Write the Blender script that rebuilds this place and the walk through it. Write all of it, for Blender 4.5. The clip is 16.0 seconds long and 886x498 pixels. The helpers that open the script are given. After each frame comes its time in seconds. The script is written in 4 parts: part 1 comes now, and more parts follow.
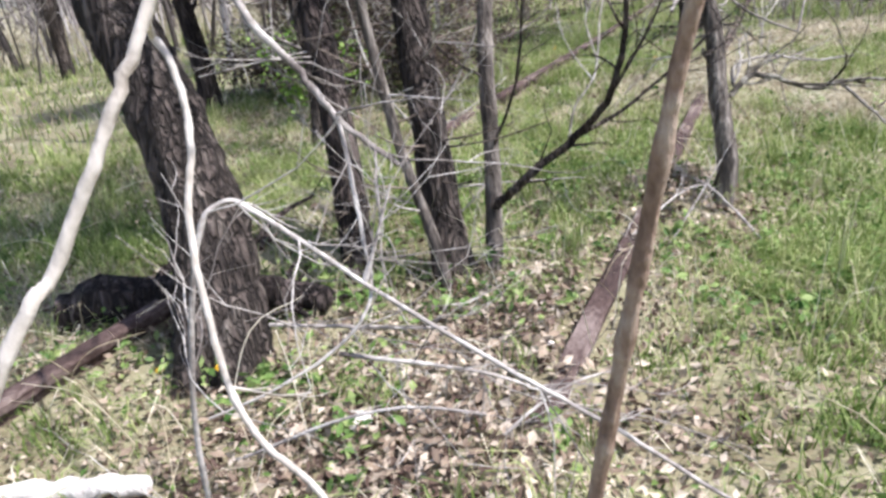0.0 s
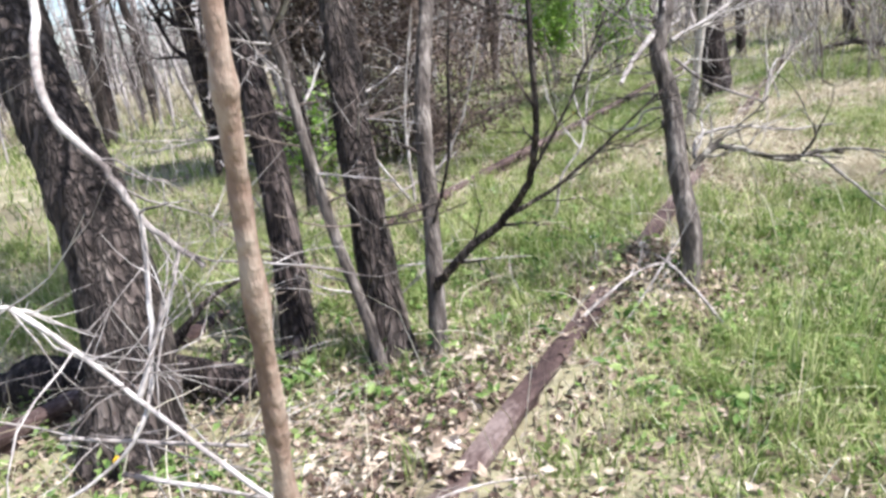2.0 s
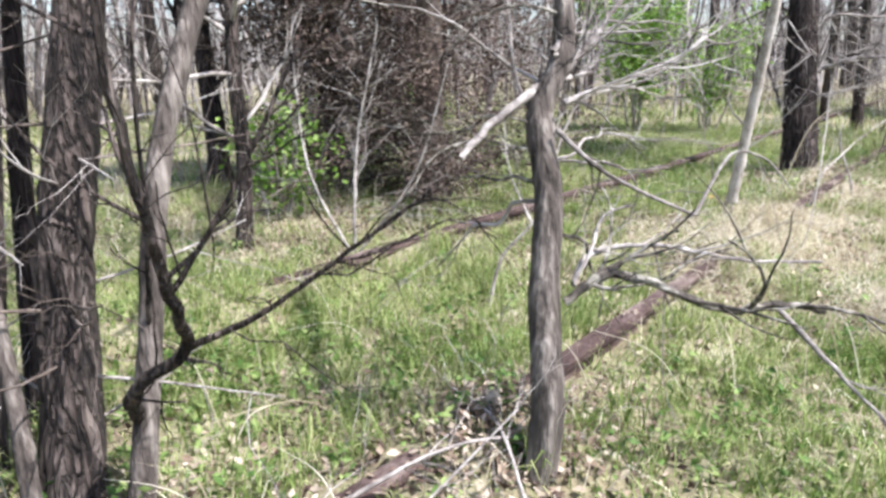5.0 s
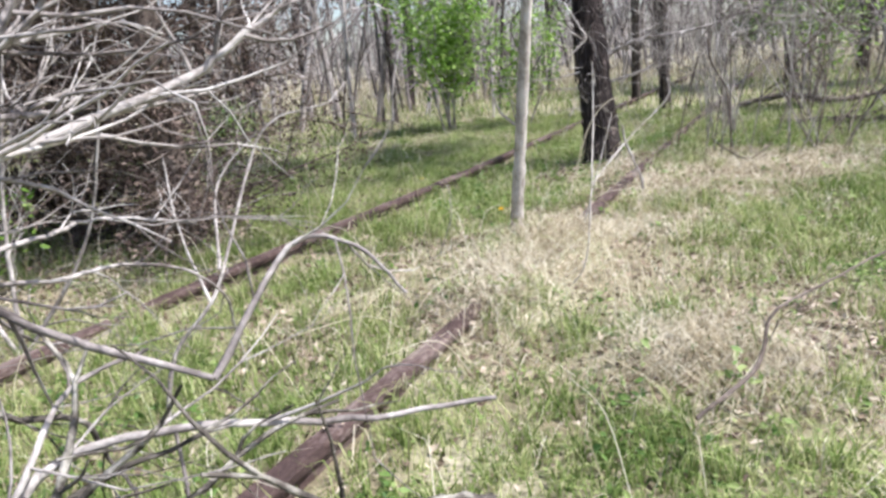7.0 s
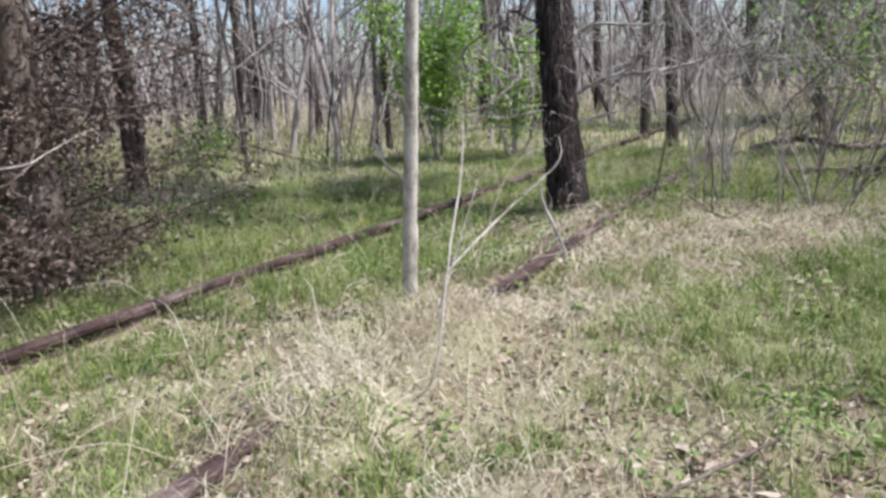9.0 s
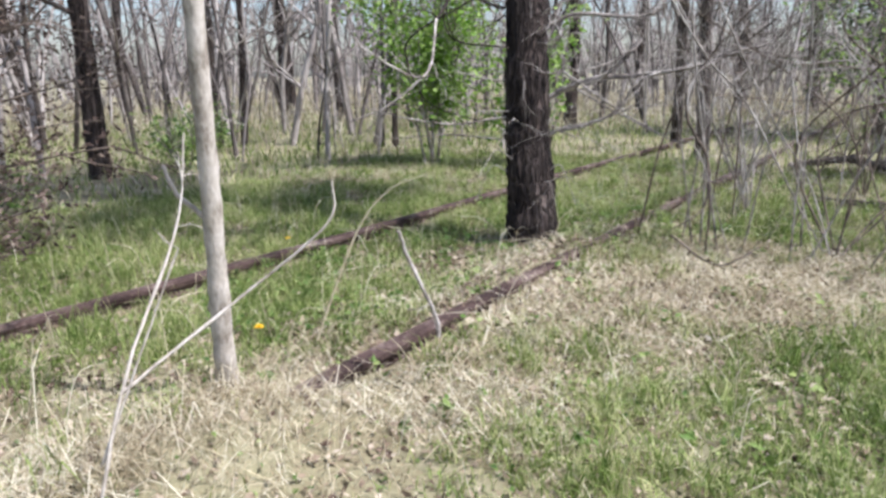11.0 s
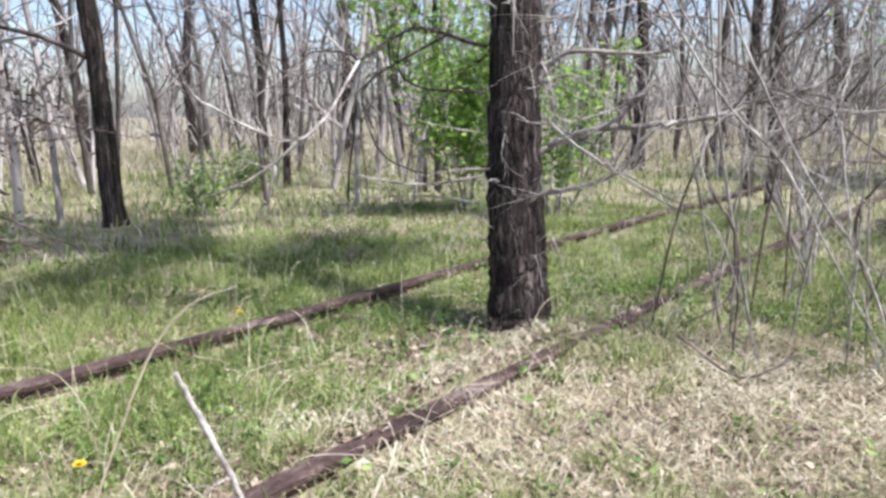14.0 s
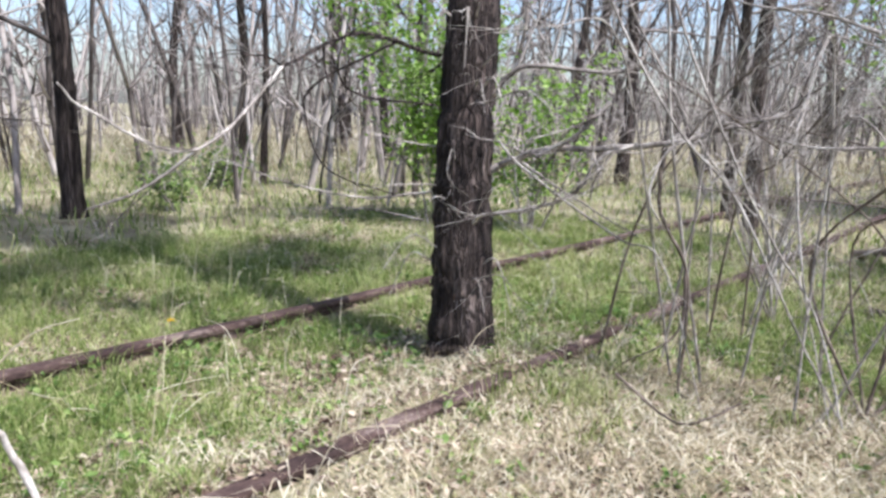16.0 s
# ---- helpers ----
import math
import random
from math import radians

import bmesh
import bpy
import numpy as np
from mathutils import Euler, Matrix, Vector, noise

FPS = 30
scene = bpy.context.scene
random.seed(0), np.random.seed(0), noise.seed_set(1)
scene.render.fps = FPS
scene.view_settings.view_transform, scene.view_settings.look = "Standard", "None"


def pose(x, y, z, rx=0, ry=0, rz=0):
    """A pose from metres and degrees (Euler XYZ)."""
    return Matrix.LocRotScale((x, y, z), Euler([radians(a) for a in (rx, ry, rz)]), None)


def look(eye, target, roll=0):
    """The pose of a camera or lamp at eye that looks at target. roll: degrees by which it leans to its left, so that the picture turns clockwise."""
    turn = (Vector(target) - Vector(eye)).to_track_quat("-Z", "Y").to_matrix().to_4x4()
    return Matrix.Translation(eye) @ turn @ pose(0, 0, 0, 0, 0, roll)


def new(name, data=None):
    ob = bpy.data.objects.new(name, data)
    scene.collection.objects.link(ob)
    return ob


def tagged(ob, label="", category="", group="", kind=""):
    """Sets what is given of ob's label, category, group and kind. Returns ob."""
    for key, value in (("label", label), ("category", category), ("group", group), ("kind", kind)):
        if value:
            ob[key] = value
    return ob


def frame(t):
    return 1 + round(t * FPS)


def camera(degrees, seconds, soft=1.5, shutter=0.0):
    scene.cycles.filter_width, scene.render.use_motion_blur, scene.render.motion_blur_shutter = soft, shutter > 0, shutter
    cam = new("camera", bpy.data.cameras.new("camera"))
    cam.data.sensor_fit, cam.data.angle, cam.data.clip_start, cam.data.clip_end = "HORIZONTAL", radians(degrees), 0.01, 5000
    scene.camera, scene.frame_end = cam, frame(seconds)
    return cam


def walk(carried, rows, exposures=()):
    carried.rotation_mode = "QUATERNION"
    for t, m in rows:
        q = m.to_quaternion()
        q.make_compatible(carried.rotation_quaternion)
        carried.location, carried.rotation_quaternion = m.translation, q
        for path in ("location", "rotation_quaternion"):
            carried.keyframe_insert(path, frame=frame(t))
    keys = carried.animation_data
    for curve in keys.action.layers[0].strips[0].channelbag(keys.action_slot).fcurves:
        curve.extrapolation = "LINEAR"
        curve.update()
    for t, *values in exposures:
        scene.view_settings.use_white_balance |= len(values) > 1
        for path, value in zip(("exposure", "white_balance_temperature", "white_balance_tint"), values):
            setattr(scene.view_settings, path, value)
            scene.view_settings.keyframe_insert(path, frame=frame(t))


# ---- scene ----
cam = camera(63.3, 16.0, soft=3.0)
PATH = [
    (0, (0.454, -1.385, 1.127), (-0.36, 0.284, 0.383), -6.2),
    (0.5, (0.524, -1.309, 1.121), (-0.242, 0.381, 0.375), -5.7),
    (1, (0.604, -1.247, 1.128), (-0.136, 0.476, 0.431), -6.6),
    (1.5, (0.698, -1.188, 1.132), (-0.136, 0.521, 0.513), -6.3),
    (2, (0.776, -1.082, 1.118), (-0.182, 0.577, 0.543), -7.4),
    (2.5, (0.775, -0.837, 1.058), (-0.182, 0.861, 0.61), -2.9),
    (3, (0.927, -0.621, 1.104), (-0.029, 1.063, 0.605), -5.4),
    (3.5, (1.011, -0.359, 1.088), (0.082, 1.331, 0.558), -1.4),
    (3.7, (1.047, -0.305, 1.08), (0.072, 1.361, 0.558), -1.0),
    (5.8, (1.114, 0.606, 1.074), (-0.139, 2.07, 0.538), -1.8),
    (6, (1.13, 0.709, 1.071), (-0.084, 2.2, 0.521), -4.0),
    (6.5, (1.113, 1.001, 1.067), (0.142, 2.664, 0.528), -4.0),
    (7, (1.155, 1.3, 1.072), (0.267, 3.017, 0.561), -5.3),
    (7.5, (1.35, 1.553, 1.068), (0.429, 3.25, 0.547), -0.2),
    (8, (1.443, 1.774, 1.081), (0.49, 3.436, 0.506), -3.3),
    (8.5, (1.442, 2.081, 1.102), (0.507, 3.778, 0.608), -1.8),
    (9, (1.492, 2.31, 1.106), (0.517, 3.996, 0.652), -3.1),
    (9.2, (1.525, 2.42, 1.13), (0.538, 4.101, 0.682), -1.3),
    (11.3, (1.667, 3.7, 1.117), (0.543, 5.283, 0.637), -1.8),
    (11.5, (1.67, 3.777, 1.132), (0.527, 5.341, 0.636), -2.9),
    (12, (1.615, 4.06, 1.134), (0.557, 5.705, 0.715), 1.3),
    (12.5, (1.573, 4.244, 1.151), (0.523, 5.902, 0.768), -0.4),
    (13, (1.625, 4.364, 1.168), (0.393, 5.896, 0.803), -0.9),
    (13.5, (1.696, 4.491, 1.175), (0.307, 5.891, 0.845), 0.5),
    (14, (1.706, 4.643, 1.187), (0.406, 6.115, 0.809), -1.1),
    (14.5, (1.664, 4.888, 1.171), (0.506, 6.475, 0.798), 1.2),
    (15, (1.683, 4.972, 1.172), (0.545, 6.578, 0.816), -1.1),
    (15.5, (1.72, 4.972, 1.221), (0.51, 6.519, 0.844), 0.9),
    (16, (1.759, 4.966, 1.237), (0.476, 6.454, 0.864), 1.9),
]
walk(cam, [(t, look(eye, target, roll)) for t, eye, target, roll in PATH], [(0, 0.68, 6050, 15), (1, 0.78, 6050, 15), (2.5, 0.92, 6050, 15), (3.5, 1.0, 6050, 15), (6, 0.8, 6050, 15), (8, 0.52, 6050, 15), (9.2, 0.32, 6050, 15), (11.5, 0.52, 6050, 15), (13.5, 0.66, 6050, 15), (16, 0.66, 6050, 15)])

# ---- light ----
world = bpy.data.worlds.new("sky")
scene.world = world
world.use_nodes = True
wn, wl = world.node_tree.nodes, world.node_tree.links
sky = wn.new("ShaderNodeTexSky")
sky.sky_type = "NISHITA"
sky.sun_disc = False
SUN_EL, SUN_AZ = 57.0, 80.0   # degrees; azimuth clockwise from +y
sky.sun_elevation, sky.sun_rotation = radians(SUN_EL), radians(SUN_AZ)
sky.air_density, sky.dust_density, sky.ozone_density = 1.0, 2.0, 1.0
wl.new(sky.outputs[0], wn["Background"].inputs[0])
wn["Background"].inputs[1].default_value = 0.15
sun_data = bpy.data.lights.new("sun", "SUN")
sun_data.energy, sun_data.angle, sun_data.color = 5.0, radians(0.6), (1.0, 0.97, 0.92)
sun = new("sun", sun_data)
sdir = Vector((math.sin(radians(SUN_AZ)) * math.cos(radians(SUN_EL)), math.cos(radians(SUN_AZ)) * math.cos(radians(SUN_EL)), math.sin(radians(SUN_EL))))
sun.matrix_world = look(sdir * 30, (0, 0, 0))


# ---- materials ----
def material(name, stops, scale=6.0, rough=0.85, bump=0.3, stretch=(1, 1, 1), fine=40.0, island=0.0, spec=0.25, metal=0.0, through_light=0.0, detail=6.0, plates=0.0):
    """Colour from two scales of noise through a ramp, a little change from piece to piece, and relief."""
    m = bpy.data.materials.new(name)
    m.use_nodes = True
    n, l = m.node_tree.nodes, m.node_tree.links
    b = n["Principled BSDF"]
    tc = n.new("ShaderNodeTexCoord")
    mp = n.new("ShaderNodeMapping")
    mp.inputs["Scale"].default_value = stretch
    l.new(tc.outputs["Object"], mp.inputs[0])
    n1, n2 = n.new("ShaderNodeTexNoise"), n.new("ShaderNodeTexNoise")
    n1.inputs["Scale"].default_value, n1.inputs["Detail"].default_value = scale, detail
    n2.inputs["Scale"].default_value, n2.inputs["Detail"].default_value = fine, 4.0
    l.new(mp.outputs[0], n1.inputs["Vector"]), l.new(mp.outputs[0], n2.inputs["Vector"])
    add = n.new("ShaderNodeMath")
    add.operation = "MULTIPLY_ADD"
    l.new(n2.outputs["Fac"], add.inputs[0])
    add.inputs[1].default_value = 0.5
    l.new(n1.outputs["Fac"], add.inputs[2])
    sub = n.new("ShaderNodeMath")
    sub.operation = "SUBTRACT"
    l.new(add.outputs[0], sub.inputs[0])
    sub.inputs[1].default_value = 0.25
    last = sub.outputs[0]
    if island:
        geo, mul = n.new("ShaderNodeNewGeometry"), n.new("ShaderNodeMath")
        mul.operation = "MULTIPLY_ADD"
        l.new(geo.outputs["Random Per Island"], mul.inputs[0])
        mul.inputs[1].default_value = island
        l.new(last, mul.inputs[2])
        s2 = n.new("ShaderNodeMath")
        s2.operation = "SUBTRACT"
        l.new(mul.outputs[0], s2.inputs[0])
        s2.inputs[1].default_value = island / 2
        last = s2.outputs[0]
    ramp = n.new("ShaderNodeValToRGB")
    e = ramp.color_ramp.elements
    for i, (p, c) in enumerate(stops):
        el = e[i] if i < 2 else e.new(p)
        el.position, el.color = p, (*c, 1)
    l.new(last, ramp.inputs[0])
    l.new(ramp.outputs[0], b.inputs["Base Color"])
    b.inputs["Roughness"].default_value, b.inputs["Metallic"].default_value = rough, metal
    b.inputs["Specular IOR Level"].default_value = spec
    if bump:
        bp = n.new("ShaderNodeBump")
        bp.inputs["Strength"].default_value, bp.inputs["Distance"].default_value = bump, 0.05 if plates else 0.02
        height = add.outputs[0]
        if plates:      # long bark plates with dark cracks between them
            wob = n.new("ShaderNodeMixRGB")
            wob.inputs[0].default_value = 0.12
            l.new(mp.outputs[0], wob.inputs[1]), l.new(n1.outputs["Color"], wob.inputs[2])
            vo, cr = n.new("ShaderNodeTexVoronoi"), n.new("ShaderNodeValToRGB")
            vo.feature = "DISTANCE_TO_EDGE"
            vo.inputs["Scale"].default_value = plates
            l.new(wob.outputs[0], vo.inputs["Vector"])
            cr.color_ramp.elements[0].position, cr.color_ramp.elements[1].position = 0.0, 0.22
            cr.color_ramp.elements[0].color = (0.4, 0.4, 0.4, 1)
            l.new(vo.outputs["Distance"], cr.inputs[0])
            mul = n.new("ShaderNodeMixRGB")
            mul.blend_type, mul.inputs[0].default_value = "MULTIPLY", 1.0
            l.new(ramp.outputs[0], mul.inputs[1]), l.new(cr.outputs[0], mul.inputs[2])
            l.new(mul.outputs[0], b.inputs["Base Color"])
            hs = n.new("ShaderNodeMath")
            l.new(cr.outputs[0], hs.inputs[0]), l.new(add.outputs[0], hs.inputs[1])
            height = hs.outputs[0]
        l.new(height, bp.inputs["Height"])
        l.new(bp.outputs[0], b.inputs["Normal"])
    if through_light:
        tr, mx = n.new("ShaderNodeBsdfTranslucent"), n.new("ShaderNodeMixShader")
        l.new(ramp.outputs[0], tr.inputs["Color"])
        mx.inputs[0].default_value = through_light
        l.new(b.outputs[0], mx.inputs[1]), l.new(tr.outputs[0], mx.inputs[2])
        l.new(mx.outputs[0], n["Material Output"].inputs["Surface"])
    return m


M_GROUND = material("soil_moss_and_litter", [(0.28, (0.085, 0.075, 0.045)), (0.44, (0.21, 0.18, 0.11)), (0.56, (0.24, 0.225, 0.135)), (0.74, (0.42, 0.375, 0.27))], 2.0, 0.95, 0.7, fine=55)
M_BARK_DARK = material("dark_furrowed_bark", [(0.30, (0.035, 0.027, 0.025)), (0.54, (0.09, 0.068, 0.06)), (0.78, (0.235, 0.19, 0.17))], 14, 0.95, 1.0, (1, 1, 0.09), 60, plates=32)
M_BARK_GREY = material("grey_brown_bark", [(0.30, (0.045, 0.036, 0.031)), (0.54, (0.115, 0.09, 0.077)), (0.78, (0.28, 0.235, 0.20))], 16, 0.92, 1.0, (1, 1, 0.11), 70, plates=36)
M_BARK_FAR = material("bare_wood_bark", [(0.25, (0.08, 0.068, 0.062)), (0.50, (0.23, 0.20, 0.185)), (0.78, (0.46, 0.42, 0.39))], 3, 0.95, 0.0, (1, 1, 0.3), 20, island=0.7)
M_BARK_RED = material("reddish_sapling_bark", [(0.30, (0.12, 0.075, 0.052)), (0.52, (0.27, 0.185, 0.135)), (0.74, (0.46, 0.37, 0.29))], 22, 0.8, 0.6, (1, 1, 0.5), 90)
M_PALE = material("pale_smooth_bark", [(0.28, (0.26, 0.22, 0.18)), (0.50, (0.50, 0.45, 0.39)), (0.72, (0.66, 0.61, 0.55))], 16, 0.8, 0.35, (1, 1, 0.6), 80)
M_TWIG = material("dry_grey_twig", [(0.28, (0.12, 0.10, 0.09)), (0.50, (0.33, 0.295, 0.265)), (0.74, (0.62, 0.58, 0.53))], 9, 0.9, 0.3, fine=70, island=0.3)
M_TWIG_DARK = material("dark_twig", [(0.30, (0.06, 0.048, 0.04)), (0.52, (0.14, 0.11, 0.09)), (0.74, (0.28, 0.23, 0.19))], 9, 0.9, 0.3, fine=70, island=0.25)
M_RUST = material("rusted_steel", [(0.30, (0.035, 0.022, 0.020)), (0.52, (0.085, 0.055, 0.048)), (0.74, (0.22, 0.17, 0.15))], 7, 0.85, 0.7, (1, 0.5, 1), 80, metal=0.1)
M_GRASS = material("spring_grass", [(0.18, (0.09, 0.15, 0.03)), (0.50, (0.265, 0.35, 0.10)), (0.82, (0.55, 0.56, 0.28))], 1.0, 0.6, 0.0, island=0.65, through_light=0.4)
M_STRAW = material("dry_straw", [(0.20, (0.26, 0.21, 0.13)), (0.50, (0.56, 0.49, 0.34)), (0.80, (0.78, 0.73, 0.58))], 1.5, 0.8, 0.0, island=0.6, through_light=0.25)
M_LEAF_DEAD = material("dead_leaf", [(0.20, (0.10, 0.065, 0.05)), (0.50, (0.31, 0.235, 0.17)), (0.86, (0.56, 0.48, 0.38))], 3.0, 0.85, 0.0, island=0.8, through_light=0.15)
M_LEAF = material("fresh_green_leaf", [(0.22, (0.12, 0.24, 0.03)), (0.50, (0.26, 0.43, 0.08)), (0.78, (0.42, 0.56, 0.18))], 2.0, 0.55, 0.0, island=0.6, through_light=0.45)
M_FORB = material("low_green_leaf", [(0.22, (0.06, 0.13, 0.03)), (0.50, (0.17, 0.27, 0.07)), (0.78, (0.36, 0.44, 0.16))], 2.0, 0.55, 0.0, island=0.5, through_light=0.35)
M_CEDAR = material("brown_cedar_needles", [(0.22, (0.05, 0.034, 0.028)), (0.52, (0.11, 0.078, 0.064)), (0.86, (0.27, 0.21, 0.17))], 2.0, 0.9, 0.0, island=0.7, through_light=0.15)
M_EVERGREEN = material("evergreen_needles", [(0.25, (0.03, 0.07, 0.02)), (0.50, (0.08, 0.15, 0.04)), (0.75, (0.17, 0.25, 0.08))], 2.0, 0.7, 0.0, island=0.5, through_light=0.2)
M_STONE = material("bleached_stone", [(0.25, (0.45, 0.40, 0.36)), (0.50, (0.68, 0.63, 0.57)), (0.75, (0.82, 0.78, 0.72))], 20, 0.9, 0.5, fine=90)
M_YELLOW = material("yellow_petal", [(0.2, (0.70, 0.42, 0.02)), (0.8, (0.90, 0.68, 0.05))], 10, 0.6, 0.0)


# ---- mesh tools ----
class Geo:
    """Collects vertices and faces of one mesh."""

    def __init__(self):
        self.v, self.f, self.n = [], [], 0

    def add(self, verts, faces):
        verts, faces = np.asarray(verts, float).reshape(-1, 3), np.asarray(faces, int)
        self.v.append(verts)
        if faces.shape[1] == 3:
            faces = np.concatenate([faces, -np.ones((len(faces), 1), int) - self.n], 1)
        self.f.append(faces + self.n)
        self.n += len(verts)

    def mesh(self, name, mat, smooth=True):
        v, f = np.concatenate(self.v), np.concatenate(self.f)
        tri = f[:, 3] < 0
        sizes = np.where(tri, 3, 4)
        loops = f.reshape(-1)
        loops = loops[loops >= 0]
        me = bpy.data.meshes.new(name)
        me.vertices.add(len(v))
        me.vertices.foreach_set("co", v.astype(np.float32).ravel())
        me.loops.add(len(loops))
        me.loops.foreach_set("vertex_index", loops.astype(np.int32))
        me.polygons.add(len(f))
        me.polygons.foreach_set("loop_start", (np.cumsum(sizes) - sizes).astype(np.int32))
        me.polygons.foreach_set("use_smooth", np.full(len(f), smooth))
        me.update(calc_edges=True)
        me.materials.append(mat)
        return me


def part(name, geo, mat, parent=None, label="", smooth=True):
    ob = new(name, geo.mesh(name, mat, smooth))
    if parent is not None:
        ob.parent = parent
    if label:
        tagged(ob, label)
    return ob


def thing(name, label, category, group="", at=(0, 0, 0)):
    ob = new(name)
    ob.location = at
    ob.empty_display_size = 0.1
    return tagged(ob, label, category, group)


def curve(points, steps=6):
    """A smooth line through a few points (Catmull-Rom)."""
    p = np.asarray(points, float)
    if len(p) == 2:
        return p[0] + (p[1] - p[0]) * np.linspace(0, 1, steps + 1)[:, None]
    q = np.concatenate([[2 * p[0] - p[1]], p, [2 * p[-1] - p[-2]]])
    out = []
    for i in range(len(p) - 1):
        a, b, c, d = q[i:i + 4]
        for t in np.arange(steps) / steps:
            out.append(0.5 * (2 * b + (c - a) * t + (2 * a - 5 * b + 4 * c - d) * t * t + (3 * b - a - 3 * c + d) * t ** 3))
    out.append(p[-1])
    return np.array(out)


def tube(geo, line, r0, r1, sides=6, rng=None, ridges=0.0, power=1.0, flare=0.0, cap=True, knots=0):
    """A tapered, slightly uneven stem along a line."""
    line = np.asarray(line, float)
    n = len(line)
    tang = np.gradient(line, axis=0)
    tang /= np.linalg.norm(tang, axis=1)[:, None] + 1e-9
    ref = np.array([0.31, 0.94, 0.13])
    a = np.cross(tang, ref)
    a /= np.linalg.norm(a, axis=1)[:, None] + 1e-9
    b = np.cross(tang, a)
    s = np.linspace(0, 1, n)
    rad = r0 + (r1 - r0) * s ** power
    if flare:
        rad = rad + r0 * flare * np.exp(-np.linalg.norm(line - line[0], axis=1) / (2.2 * r0))
    for q in range(knots):      # swellings where twigs once grew
        at = rng.uniform(0.03, 0.97) * (n - 1)
        rad = rad * (1 + rng.uniform(0.06, 0.24) * np.exp(-((np.arange(n) - at) / 0.7) ** 2))
    ang = np.arange(sides) / sides * 2 * np.pi
    ring = np.cos(ang)[None, :, None] * a[:, None, :] + np.sin(ang)[None, :, None] * b[:, None, :]
    k = np.ones((n, sides))
    if rng is not None:
        k += rng.normal(0, 0.05 if not ridges else 0.02, (n, sides))
        k *= 1 + rng.normal(0, 0.03, (n, 1))
    if ridges:
        seed = rng.uniform(0, 50)
        for i in range(n):
            for j in range(sides):
                z = line[i, 2]
                w = noise.noise((math.cos(ang[j]) * 3.4 + seed, math.sin(ang[j]) * 3.4, z * 2.2))
                w2 = noise.noise((math.cos(ang[j]) * 8 + seed, math.sin(ang[j]) * 8, z * 5.0))
                k[i, j] += ridges * (abs(w) * 2.0 - 0.5 + 0.7 * w2)
                if flare:
                    k[i, j] += 0.18 * math.cos(5 * ang[j] + seed) * math.exp(-(z - line[0, 2]) / 0.14)
    v = line[:, None, :] + ring * (rad[:, None] * k)[:, :, None]
    i, j = np.meshgrid(np.arange(n - 1), np.arange(sides), indexing="ij")
    j2 = (j + 1) % sides
    f = np.stack([i * sides + j, i * sides + j2, (i + 1) * sides + j2, (i + 1) * sides + j], -1).reshape(-1, 4)
    geo.add(v.reshape(-1, 3), f)
    if cap:
        m = n * sides
        geo.add(np.concatenate([v[-1], [line[-1] + tang[-1] * rad[-1] * 0.5]]), np.stack([np.arange(sides), (np.arange(sides) + 1) % sides, np.full(sides, sides)], 1))


def grow(geo, p, d, length, r, depth, rng, sides=5, kids=3, kink=0.25, rise=0.0, angle=0.8, shrink=0.6, segs=5):
    """A branch that forks into smaller ones."""
    p, d = np.asarray(p, float), np.asarray(d, float)
    d = d / (np.linalg.norm(d) + 1e-9)
    pts, dirs = [p], [d]
    for i in range(segs):
        d = d + rng.normal(0, kink, 3) * 0.6 + np.array([0, 0, rise / segs])
        d /= np.linalg.norm(d)
        pts.append(pts[-1] + d * length / segs)
        dirs.append(d)
    tube(geo, pts, r, r * 0.35, max(3, sides), rng, cap=False)
    if depth > 0:
        for c in range(kids):
            i = rng.integers(1, segs + 1)
            side = rng.normal(0, 1, 3)
            nd = dirs[i] + side / np.linalg.norm(side) * angle * rng.uniform(0.6, 1.2)
            s = 1 - 0.6 * i / segs
            grow(geo, pts[i], nd, length * shrink * rng.uniform(0.6, 1.1), max(0.0012, r * (0.35 + 0.3 * s)), depth - 1, rng, sides - 1, kids, kink, rise, angle, shrink, max(3, segs - 1))
    return pts


